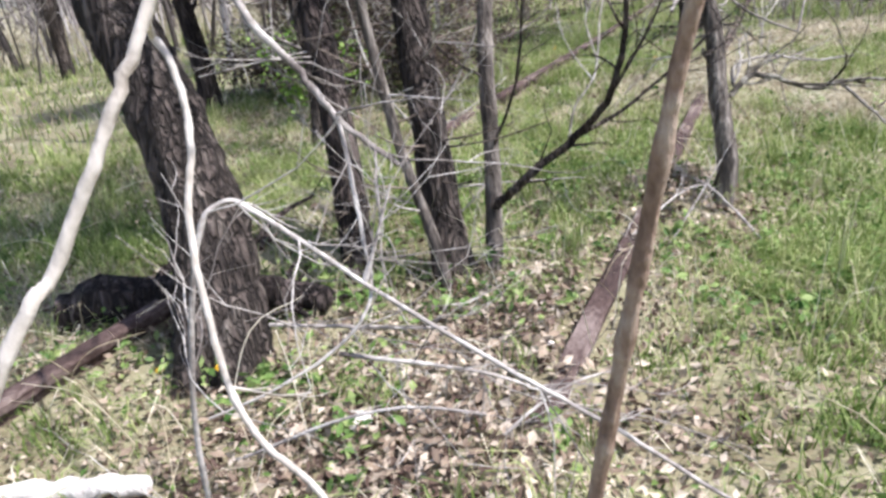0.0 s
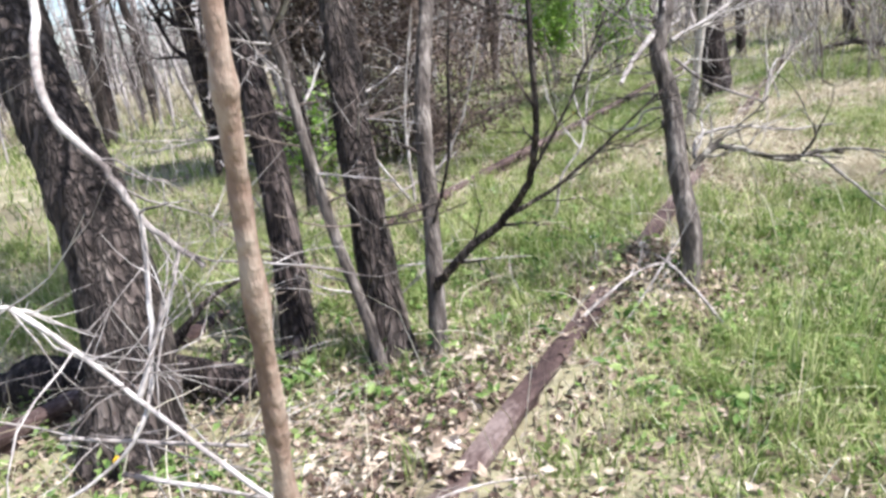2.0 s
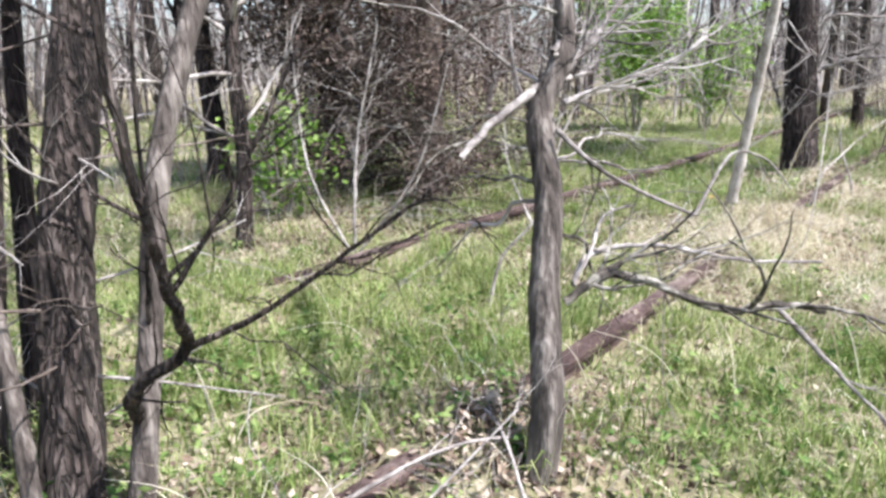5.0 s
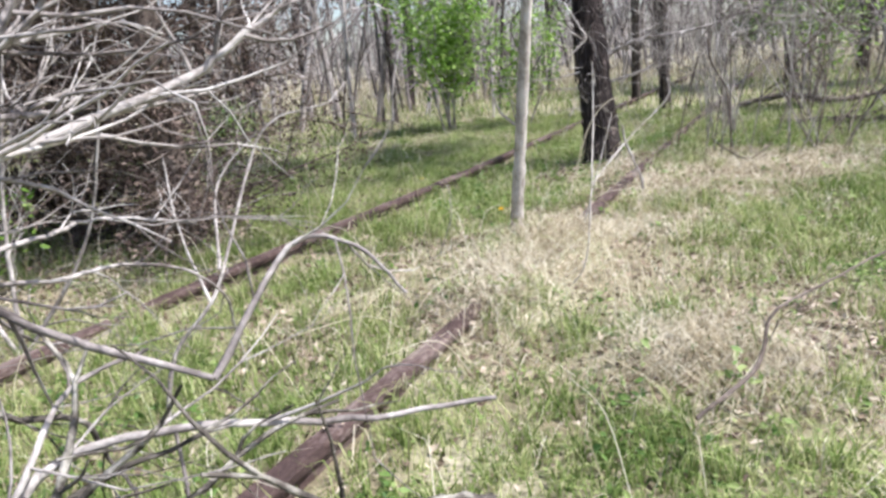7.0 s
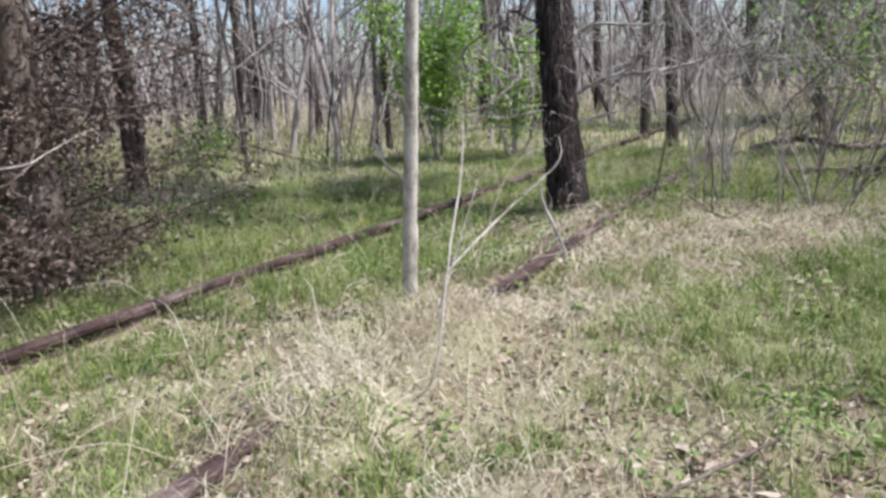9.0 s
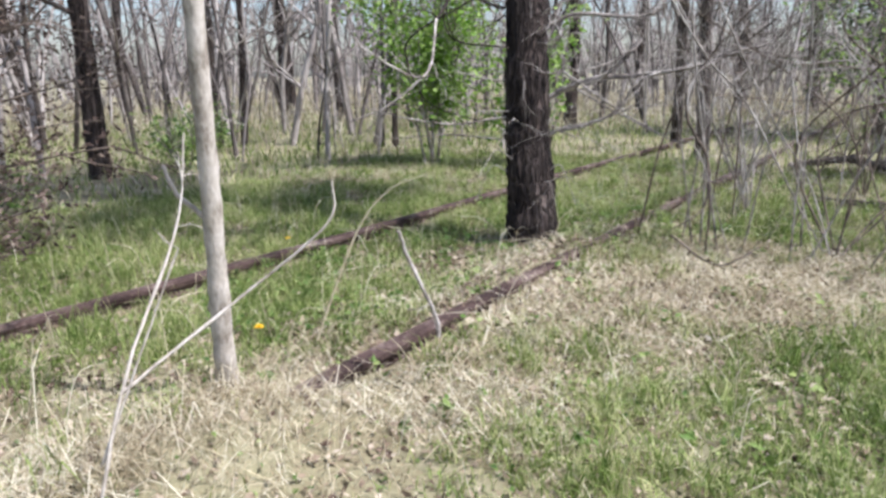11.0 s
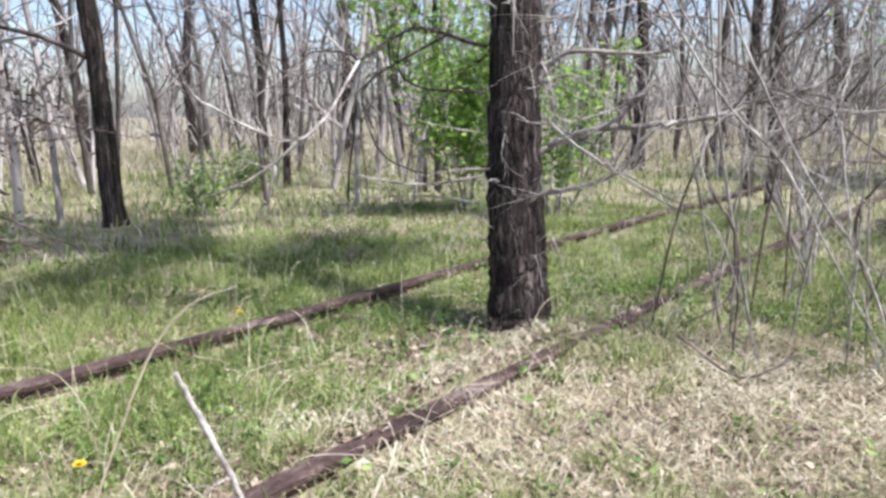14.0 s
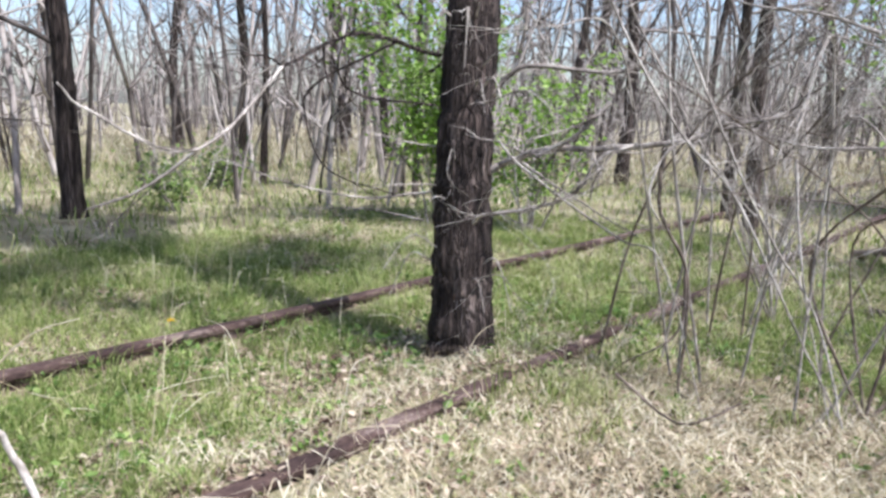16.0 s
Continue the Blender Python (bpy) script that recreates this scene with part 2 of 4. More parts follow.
def ground_z(x, y):
    """Height of the ground: gently uneven, a bank of litter along the track."""
    x, y = np.asarray(x, float), np.asarray(y, float)
    z = 0.018 * np.sin(x * 1.7 + 0.6 * y) * np.cos(y * 1.3 - 0.4 * x) + 0.010 * np.sin(4.1 * x + 1.0) * np.sin(3.7 * y + 2.0)
    k = 0.5 + 0.5 * np.sin(y * 1.9 + 0.8) * np.sin(y * 0.83 + 2.0)
    z = z + (0.030 + 0.045 * k) * np.exp(-((x + 0.13) / 0.16) ** 2) + 0.030 * np.exp(-((x - 0.12) / 0.10) ** 2) + 0.030 * np.exp(-((x + 1.5) / 0.16) ** 2)
    z = z + 0.125 * np.exp(-((y - 4.4) / 0.72) ** 4 - ((x - 0.04) / 0.23) ** 2)      # straw heaped over the near rail
    z = z + 0.10 * np.exp(-((y + 0.75) / 0.75) ** 4 - (x / 0.2) ** 2) + 0.045 * np.exp(-((y - 0.86) / 0.1) ** 2 - (x / 0.2) ** 2)
    z = z + 0.15 * np.exp(-((y - 1.70) / 0.30) ** 2 - ((x - 0.14) / 0.24) ** 2)        # sticks and leaves round the small tree
    z = z + 0.09 * np.exp(-((y - 1.55) / 0.85) ** 4 - ((x + 1.47) / 0.2) ** 2) + 0.06 * np.exp(-((y - 3.3) / 0.3) ** 2 - ((x + 1.45) / 0.16) ** 2)
    z = z + 0.05 * np.exp(-((y - 3.62) / 0.26) ** 2 - ((x - 0.92) / 0.26) ** 2)        # heap of brown dry grass
    for cy, s, h in ((7.52, 0.13, 0.075), (8.6, 0.28, 0.07), (9.6, 0.4, 0.06), (0.2, 0.1, 0.05), (6.1, 0.12, 0.03)):
        z = z + h * np.exp(-(((y - cy) / s) ** 2 + ((x + 0.02) / 0.15) ** 2))
    far = np.clip((np.hypot(x, y - 3) - 12) / 30, 0, 1)
    return z + far * 0.25 * np.sin(x * 0.13 + 1) * np.cos(y * 0.11)


def field(x, y, k=1.0, seed=0.0):
    """Smooth patchiness between 0 and 1."""
    x, y = np.asarray(x) * k + seed, np.asarray(y) * k - 1.7 * seed
    v = np.sin(x * 1.3 + 1.1 * np.sin(y * 0.9)) + np.sin(y * 1.7 + 1.3 * np.sin(x * 0.7 + 2)) + 0.7 * np.sin(2.9 * x + 1.7 * y + np.sin(3.1 * y)) + 0.5 * np.sin(5.3 * y - 3.7 * x)
    return np.clip(0.5 + v / 5.0, 0, 1)


def blades(geo, x, y, h, w, lean, rng, z0=None, curl=1.0):
    """Grass blades: bent, tapered strips."""
    n = len(x)
    z = ground_z(x, y) - 0.004 if z0 is None else z0
    a, side = rng.uniform(0, 2 * np.pi, n), rng.uniform(0, 2 * np.pi, n)
    dx, dy = np.cos(a) * lean * h, np.sin(a) * lean * h
    sx, sy = np.cos(side) * w / 2, np.sin(side) * w / 2
    v = np.empty((n, 5, 3))
    v[:, 0] = np.stack([x - sx, y - sy, z], 1)
    v[:, 1] = np.stack([x + sx, y + sy, z], 1)
    mx, my, mz = x + dx * 0.35, y + dy * 0.35, z + h * 0.6
    v[:, 2] = np.stack([mx + sx * 0.8, my + sy * 0.8, mz], 1)
    v[:, 3] = np.stack([mx - sx * 0.8, my - sy * 0.8, mz], 1)
    v[:, 4] = np.stack([x + dx, y + dy, z + h * np.clip(1.0 - 0.45 * lean * curl, 0.1, 1)], 1)
    base = np.arange(n)[:, None] * 5
    q = base + np.array([0, 1, 2, 3])
    t = np.concatenate([base + np.array([3, 2, 4]), -np.ones((n, 1), int)], 1)
    geo.v.append(v.reshape(-1, 3))
    q = q + geo.n
    t[:, :3] += geo.n
    geo.f += [q, t]
    geo.n += 5 * n


def leaves(geo, c, size, rng, flat=0.5, ratio=0.6):
    """Leaves folded along the midrib; flat 1 lies level."""
    n = len(c)
    c = np.asarray(c, float)
    size = np.broadcast_to(size, (n,))
    u = rng.normal(0, 1, (n, 3)) * np.array([1, 1, 1 - flat])
    u /= np.linalg.norm(u, axis=1)[:, None] + 1e-9
    up = rng.normal(0, 1, (n, 3)) * (1 - flat) * 0.8 + np.array([0, 0, 1.0]) * flat + 1e-3
    s = np.cross(up, u)
    s /= np.linalg.norm(s, axis=1)[:, None] + 1e-9
    nn = np.cross(u, s)
    L, W = size[:, None], size[:, None] * ratio / 2
    fold = rng.uniform(0.1, 0.5, (n, 1))
    v = np.empty((n, 4, 3))
    v[:, 0] = c - u * L / 2
    v[:, 1] = c + s * W + nn * W * fold
    v[:, 2] = c + u * L / 2 + nn * L * rng.uniform(-0.15, 0.25, (n, 1))
    v[:, 3] = c - s * W + nn * W * fold
    b = np.arange(n)[:, None] * 4
    m1 = -np.ones((n, 1), int)
    t1 = np.concatenate([b + np.array([0, 1, 2]) + geo.n, m1], 1)
    t2 = np.concatenate([b + np.array([0, 2, 3]) + geo.n, m1], 1)
    geo.v.append(v.reshape(-1, 3))
    geo.f += [t1, t2]
    geo.n += 4 * n


# ---- ground ----
def graded(lo, hi, step, reach):
    mid = list(np.arange(lo, hi + 1e-6, step))
    out, s = [], step
    a, b = lo, hi
    left, right = [], []
    while a > -reach:
        s *= 1.25
        a -= s
        left.append(a)
    s = step
    while b < reach:
        s *= 1.25
        b += s
        right.append(b)
    return np.array(left[::-1] + mid + right)


gx, gy = graded(-7, 4.5, 0.09, 600), graded(-4, 15, 0.09, 600)
GX, GY = np.meshgrid(gx, gy, indexing="ij")
rg = np.random.default_rng(3)
GZ = ground_z(GX, GY) + np.where(np.hypot(GX, GY - 4) < 14, rg.normal(0, 0.006, GX.shape), 0)
g = Geo()
i, j = np.meshgrid(np.arange(len(gx) - 1), np.arange(len(gy) - 1), indexing="ij")
w = len(gy)
g.add(np.stack([GX, GY, GZ], -1).reshape(-1, 3), np.stack([i * w + j, (i + 1) * w + j, (i + 1) * w + j + 1, i * w + j + 1], -1).reshape(-1, 4))
tagged(part("ground", g, M_GROUND), "uneven woodland soil under grass and leaf litter", "ground", kind="structure")


# ---- the old railway ----
def rail(x, y0, y1, joints, rng, label, sink):
    """A rusted flat-bottomed rail, half sunk in the soil, with joint plates and bolts."""
    top = 0.105
    prof = [(-0.062, 0.0), (-0.066, -0.012), (-0.012, -0.030), (-0.009, -0.095), (-0.033, -0.108), (-0.036, -0.130), (-0.028, -0.142),
            (0.028, -0.142), (0.036, -0.130), (0.033, -0.108), (0.009, -0.095), (0.012, -0.030), (0.066, -0.012), (0.062, 0.0)]
    prof = np.array([(a, -0.142 - b) for a, b in prof])      # foot below, head above
    root = thing("rail", label, "rail", "rails of the track", (x, 0, 0))
    ys = np.arange(y0, y1 + 0.01, 0.12)
    n, m = len(ys), len(prof)
    dz = np.array([noise.noise((x, t * 0.35, 5.0)) * 0.018 for t in ys]) - sink
    dx = np.array([noise.noise((x + 9, t * 0.3, 2.0)) * 0.012 for t in ys])
    v = np.empty((n, m, 3))
    v[:, :, 0] = prof[None, :, 0] + dx[:, None] + rng.normal(0, 0.0012, (n, m))
    v[:, :, 1] = ys[:, None]
    v[:, :, 2] = top + prof[None, :, 1] + dz[:, None] + rng.normal(0, 0.0012, (n, m))
    g = Geo()
    i, j = np.meshgrid(np.arange(n - 1), np.arange(m), indexing="ij")
    j2 = (j + 1) % m
    g.add(v.reshape(-1, 3), np.stack([i * m + j, i * m + j2, (i + 1) * m + j2, (i + 1) * m + j], -1).reshape(-1, 4))
    g.add(v[0][::-1], np.stack([np.zeros(m - 2), np.arange(1, m - 1), np.arange(2, m)], 1))
    g.add(v[-1], np.stack([np.zeros(m - 2), np.arange(1, m - 1), np.arange(2, m)], 1))
    part("rail_bar", g, M_RUST, root, smooth=False)
    for jy in joints:
        k = int(np.argmin(abs(ys - jy)))
        for s in (-1, 1):
            g = Geo()
            cx, cz = s * 0.021 + dx[k], top - 0.07 + dz[k]
            hx, hy, hz, bv = 0.010, 0.30, 0.034, 0.004
            q = [(a * (hx - (bv if abs(c) == 1 else 0)), b * hy, c * hz) for b in (-1, 1) for a, c in ((-1, -0.85), (-0.6, -1), (0.6, -1), (1, -0.85), (1, 0.85), (0.6, 1), (-0.6, 1), (-1, 0.85))]
            q = np.array(q) + (cx, jy, cz)
            g.add(q, [[e, (e + 1) % 8, (e + 1) % 8 + 8, e + 8] for e in range(8)])
            g.add(q[8:], [[0, e, e + 1] for e in range(1, 7)])
            g.add(q[:8][::-1], [[0, e, e + 1] for e in range(1, 7)])
            plate = part("joint_plate", g, M_RUST, root, "bolted rusty joint plate", False)
            for by in (-0.22, -0.08, 0.08, 0.22):
                g = Geo()
                tube(g, [(cx + s * 0.008, jy + by, cz), (cx + s * 0.022, jy + by, cz), (cx + s * 0.026, jy + by, cz)], 0.014, 0.011, 6)
                part("bolt", g, M_RUST, plate, smooth=False)
    return root


rr = np.random.default_rng(11)
rail(0.0, -6.0, 34.0, (1.42, 6.80), rr, "rusty old steel rail half buried in grass and litter", 0.0)
rail(-1.5, -6.0, 34.0, (5.05,), rr, "rusty old steel rail lying in the grass", -0.004)


# ---- trees ----
M_BARK_SMALL = material("fibrous_grey_bark", [(0.30, (0.04, 0.033, 0.028)), (0.50, (0.12, 0.10, 0.085)), (0.74, (0.33, 0.29, 0.25))], 26, 0.92, 1.0, (1, 1, 0.2), 90)
M_LIMB = material("mottled_limb_bark", [(0.34, (0.035, 0.03, 0.025)), (0.50, (0.11, 0.095, 0.078)), (0.60, (0.28, 0.26, 0.215)), (0.78, (0.55, 0.52, 0.46))], 18, 0.92, 0.8, fine=55)
M_BRANCH = material("weathered_branch", [(0.28, (0.07, 0.058, 0.052)), (0.50, (0.25, 0.22, 0.20)), (0.74, (0.56, 0.52, 0.47))], 7, 0.9, 0.4, fine=60, island=0.2)
def tree(label, trunk, r0, r1, bark, group="", limbs=(), twig_mat=None, sides=14, ridges=0.0, flare=0.25, crown=0, crown_from=0.6, crown_len=0.8, seed=1, twigs=0, name="tree", steps=8, category="tree", rise=0.3, kids=3, knots=0, crown_r=0.35, foliage=0, leaf=0.1):
    """A tree: trunk, each large limb, a crown of twigs, and unseen needles added high up to cast shade. limbs:
    (points, r0, r1, twigs).
    """
    rng = np.random.default_rng(seed)
    base = np.array(trunk[0], float)
    root = thing(name, label, category, group, base)
    line = curve(np.array(trunk, float) - base, steps)
    g = Geo()
    tube(g, line, r0, r1, sides, rng, ridges, flare=flare, knots=knots)
    part("trunk", g, bark, root)
    for pts, a, b, tw, *own in limbs:
        g = Geo()
        ln = curve(np.array(pts, float) - base, 6)
        ln[1:-1] += rng.normal(0, a * 0.16, ln[1:-1].shape)
        tube(g, ln, a, b, 6, rng)
        for _ in range(tw):
            k = rng.integers(1, len(ln))
            d = ln[min(k + 1, len(ln) - 1)] - ln[k - 1]
            d = d / (np.linalg.norm(d) + 1e-9) + rng.normal(0, 0.6, 3)
            grow(g, ln[k], d, rng.uniform(0.12, 0.4), max(0.0016, b * 0.8), 1, rng, 4, 2, 0.3, 0.1)
        part("branch", g, own[0] if own else twig_mat or bark, root)
    if crown:
        g, tips = Geo(), []
        for _ in range(crown):
            k = int(rng.uniform(crown_from, 1.0) * (len(line) - 1))
            a = rng.uniform(0, 2 * np.pi)
            r = r0 + (r1 - r0) * k / len(line)
            tips += grow(g, line[k], (math.cos(a), math.sin(a), rng.uniform(0.1, 0.9)), crown_len * rng.uniform(0.6, 1.3), max(0.004, r * crown_r), 2, rng, 5, kids, 0.25, rise)[2:]
        part("crown", g, twig_mat or bark, root)
        # unseen needles above 2.3 m, added to cast dappled shade below
        if foliage:
            c = np.array(tips)[rng.integers(0, len(tips), foliage)] + rng.normal(0, 1, (foliage, 3)) * (0.22, 0.22, 0.13)
            c = c[c[:, 2] > 2.3]
            g = Geo()
            leaves(g, c, rng.uniform(0.6, 1.3, len(c)) * leaf, rng, 0.2, 0.4)
            part("foliage", g, M_EVERGREEN, root, smooth=False)
    return root


def up(line, n, dz, wander=0.1, seed=0):
    """Carries a trunk's line on upwards."""
    rng = np.random.default_rng(seed)
    line = [tuple(p) for p in line]
    d = np.array(line[-1]) - np.array(line[-2])
    d = d / np.linalg.norm(d)
    for _ in range(n):
        d = d + rng.normal(0, wander, 3) * (1, 1, 0.2) + (0, 0, 0.25)
        d /= np.linalg.norm(d)
        line.append(tuple(np.array(line[-1]) + d * dz))
    return line


def stubs(line, r, count, z0, z1, ln, seed, mats):
    """Short dead side twigs along a trunk's line."""
    rs, p, out = np.random.default_rng(seed), np.array(line, float), []
    for k in range(count):
        z, a, n = rs.uniform(z0, z1), rs.uniform(0, 2 * np.pi), rs.uniform(*ln)
        c = np.array([np.interp(z, p[:, 2], p[:, 0]), np.interp(z, p[:, 2], p[:, 1]), z])
        d, lift = np.array([math.cos(a), math.sin(a), 0]), rs.uniform(-0.1, 0.7) * n
        out.append(([tuple(c + d * r * 0.8), tuple(c + d * (r + n * 0.5) + (0, 0, lift * 0.4)), tuple(c + d * (r + n) + (0, 0, lift))], 0.0045, 0.0018, 3, mats[k % len(mats)]))
    return out


# the clump of trunks at the start of the walk
BIG = [(-1.10, 0.10, -0.06)] + [(-1.08, 0.11, -0.02), (-1.16, 0.25, 0.41), (-1.35, 0.35, 0.84), (-1.50, 0.40, 1.1), (-1.72, 0.52, 1.5)][1:]
tree("thick leaning grey-brown trunk with rough furrowed bark", up(BIG, 3, 1.2, 0.1, 2), 0.128, 0.07, M_BARK_GREY, "trunks in the clump", ridges=0.07, sides=40, steps=14, flare=0.22, crown=16, crown_from=0.5, crown_len=2.0, seed=4, foliage=8000)
tree("dark straight trunk in a clump by the track", up([(-0.97, 0.78, -0.05)] + [(-0.97, 0.78, -0.01), (-1.05, 0.91, 0.62), (-1.22, 1.07, 1.38), (-1.3, 1.18, 1.96)][1:], 4, 1.1, 0.08, 3), 0.062, 0.035, M_BARK_DARK, "trunks in the clump", ridges=0.05, sides=22, steps=12, limbs=stubs([(-0.97, 0.78, 0), (-1.05, 0.91, 0.62), (-1.22, 1.07, 1.38)], 0.055, 14, 0.25, 1.35, (0.12, 0.45), 51, (M_TWIG, M_TWIG_DARK)), crown=14, crown_from=0.45, crown_len=1.5, seed=5, crown_r=0.25, foliage=3600)
tree("dark rough trunk with peeling bark in a clump", up([(-0.61, 0.87, -0.05)] + [(-0.61, 0.87, -0.02), (-0.71, 0.98, 0.63), (-0.81, 1.13, 1.17), (-0.88, 1.26, 1.81)][1:], 4, 1.1, 0.08, 4), 0.07, 0.04, M_BARK_GREY, "trunks in the clump", ridges=0.10, sides=26, steps=12, flare=0.35, limbs=stubs([(-0.61, 0.87, 0), (-0.71, 0.98, 0.63), (-0.81, 1.13, 1.17), (-0.85, 1.2, 1.5)], 0.06, 18, 0.2, 1.4, (0.12, 0.5), 52, (M_TWIG_DARK, M_TWIG)), crown=14, crown_from=0.4, crown_len=1.5, seed=6, crown_r=0.25, foliage=3600)
tree("slender grey trunk forking near the ground", up([(-0.48, 0.96, -0.05)] + [(-0.48, 0.96, 0.03), (-0.49, 1.05, 0.43), (-0.52, 1.15, 0.88), (-0.53, 1.33, 1.34), (-0.53, 1.42, 1.7)][1:], 3, 0.9, 0.1, 5), 0.034, 0.016, M_BARK_SMALL, "trunks in the clump",
     [([(-0.46, 0.98, 0.26), (-0.31, 0.90, 0.40), (-0.15, 0.94, 0.53), (0.0, 0.83, 0.70), (0.06, 0.75, 0.94), (0.08, 0.71, 1.3)], 0.018, 0.007, 6), ([(-0.15, 0.94, 0.53), (0.0, 1.0, 0.61), (0.17, 1.09, 0.75), (0.30, 1.19, 0.87)], 0.008, 0.003, 12), ([(0.0, 0.83, 0.70), (0.10, 0.9, 0.88), (0.2, 0.98, 1.12)], 0.006, 0.003, 8), ([(-0.49, 1.05, 0.45), (-0.36, 1.0, 0.72), (-0.3, 0.98, 1.1), (-0.22, 1.0, 1.5)], 0.007, 0.003, 8), ([(-0.5, 1.1, 0.7), (-0.66, 0.92, 0.9), (-0.74, 0.8, 1.25)], 0.006, 0.003, 7)], M_BARK_GREY, ridges=0.04, sides=12, crown=9, crown_from=0.45, crown_len=0.8, seed=7)
tree("grey slanting stem leaning across the dark trunks", up([(-0.58, 0.76, -0.04), (-0.64, 0.79, 0.2), (-0.73, 0.81, 0.48), (-0.78, 0.81, 0.74), (-0.82, 0.81, 0.99), (-0.84, 0.79, 1.18)], 3, 0.8, 0.1, 15), 0.024, 0.011, M_BARK_SMALL, "trunks in the clump", stubs([(-0.58, 0.76, -0.04), (-0.78, 0.81, 0.74), (-0.84, 0.79, 1.18)], 0.02, 9, 0.3, 1.15, (0.12, 0.4), 53, (M_TWIG, M_TWIG_DARK)), sides=10, crown=5, crown_from=0.5, crown_len=0.7, seed=16)
tree("reddish young sapling with knotty bark", [(0.187, -0.575, -0.04), (0.245, -0.615, 0.3), (0.315, -0.648, 0.7), (0.369, -0.68, 1.0), (0.405, -0.70, 1.2), (0.45, -0.70, 1.8), (0.44, -0.62, 3.0)], 0.0125, 0.005, M_BARK_RED, sides=12, steps=16, ridges=0.05, flare=0.1, crown=3, crown_from=0.75, crown_len=0.5, seed=8, name="sapling", knots=26)
tree("dark thin stem beside a thicker trunk", up([(-1.16, 1.02, -0.05), (-1.22, 1.1, 0.7), (-1.36, 1.22, 1.5)], 3, 1.0, 0.08, 14), 0.034, 0.02, M_BARK_DARK, "trunks in the clump", ridges=0.05, sides=12, crown=6, crown_from=0.4, crown_len=0.9, seed=9)
tree("leaning dark trunk at the edge of the clearing", [(-4.54, 4.10, -0.05), (-4.6, 4.12, 0.6), (-4.72, 4.15, 1.3), (-4.8, 4.2, 2.2), (-4.8, 4.3, 3.6)], 0.10, 0.06, M_BARK_DARK, "trees of the wood", ridges=0.08, sides=16, crown=8, crown_from=0.35, crown_len=0.9, seed=10)

# dead branches in front of the clump
def fallen(label, lines, mat, seed, twigs=6, name="fallen_branch", group="", tw_len=0.25, kink=0.3, depth=1):
    rng = np.random.default_rng(seed)
    base = np.array(lines[0][0][0], float)
    root = thing(name, label, "branch", group, base)
    for n, (pts, a, b) in enumerate(lines):
        g = Geo()
        ln = curve(np.array(pts, float) - base, 8)
        ln[1:-1] += rng.normal(0, a * 0.14, ln[1:-1].shape)
        tube(g, ln, a, b, 8, rng, knots=5)
        for _ in range(twigs if n == 0 else twigs // 2):
            k = rng.integers(2, len(ln))
            d = ln[k] - ln[k - 2]
            d = d / (np.linalg.norm(d) + 1e-9) + rng.normal(0, 0.7, 3)
            grow(g, ln[k], d, rng.uniform(0.4, 1.2) * tw_len, max(0.0013, b * 0.6), depth, rng, 4, 2, kink)
        part("stem" if n == 0 else "side_branch", g, mat, root)
    return root


W = [(0.05, -0.98, 1.12), (0.03, -1.03, 1.04), (0, -1.08, 0.95), (-0.02, -1.13, 0.89)]
fallen("bleached pale branch leaning, dotted with dark knots", [([(-0.28, -1.66, -0.02), (-0.15, -1.38, 0.45)] + W[::-1] + [(0.10, -0.88, 1.3), (0.2, -0.7, 1.65), (0.33, -0.56, 2.0)], 0.0062, 0.004),
       ([W[0]] + [(-0.14, -0.8, 1.09), (-0.12, -0.8, 1.05), (-0.1, -0.82, 0.98), (-0.09, -0.86, 0.89), (-0.05, -0.9, 0.75), (-0.01, -0.91, 0.68), (0.05, -0.91, 0.63)] + [(0.12, -0.88, 0.45), (0.2, -0.86, 0.2), (0.26, -0.85, 0.02)], 0.0042, 0.0038)], M_PALE, 21, 3, tw_len=0.1)
S = [(-0.41, -0.55, 0.72), (-0.37, -0.5, 0.79), (-0.3, -0.48, 0.75), (-0.16, -0.46, 0.65), (0.08, -0.46, 0.52), (0.24, -0.43, 0.42)]
fallen("long pale dead stick with side twigs", [([(-0.5, -0.60, -0.02), (-0.46, -0.60, 0.4)] + S + [(0.5, -0.36, 0.22), (0.82, -0.27, 0.0)], 0.0055, 0.0035),
       ([(-0.35, -0.48, 0.55), (-0.22, -0.42, 0.53), (-0.06, -0.35, 0.51)], 0.004, 0.003), ([(-0.15, -0.46, 0.64), (-0.12, -0.38, 0.79)], 0.004, 0.002), ([(-0.21, -0.48, 0.51), (0.02, -0.4, 0.46), (0.11, -0.33, 0.39)], 0.004, 0.002)], M_TWIG, 22, 22, tw_len=0.3)
ST = [(-0.45, -0.28, 1.11), (-0.32, -0.28, 0.95), (-0.26, -0.29, 0.88), (-0.16, -0.27, 0.79)]
fallen("grey hanging branch with a long curved twig", [([(-1.25, 0.36, 1.9), (-0.7, -0.05, 1.4)] + ST, 0.010, 0.005), ([(-0.26, -0.29, 0.88), (-0.19, -0.38, 0.71), (-0.14, -0.46, 0.62), (-0.18, -0.51, 0.55), (-0.28, -0.59, 0.49), (-0.37, -0.65, 0.46)], 0.0045, 0.002)], M_TWIG, 23, 8)
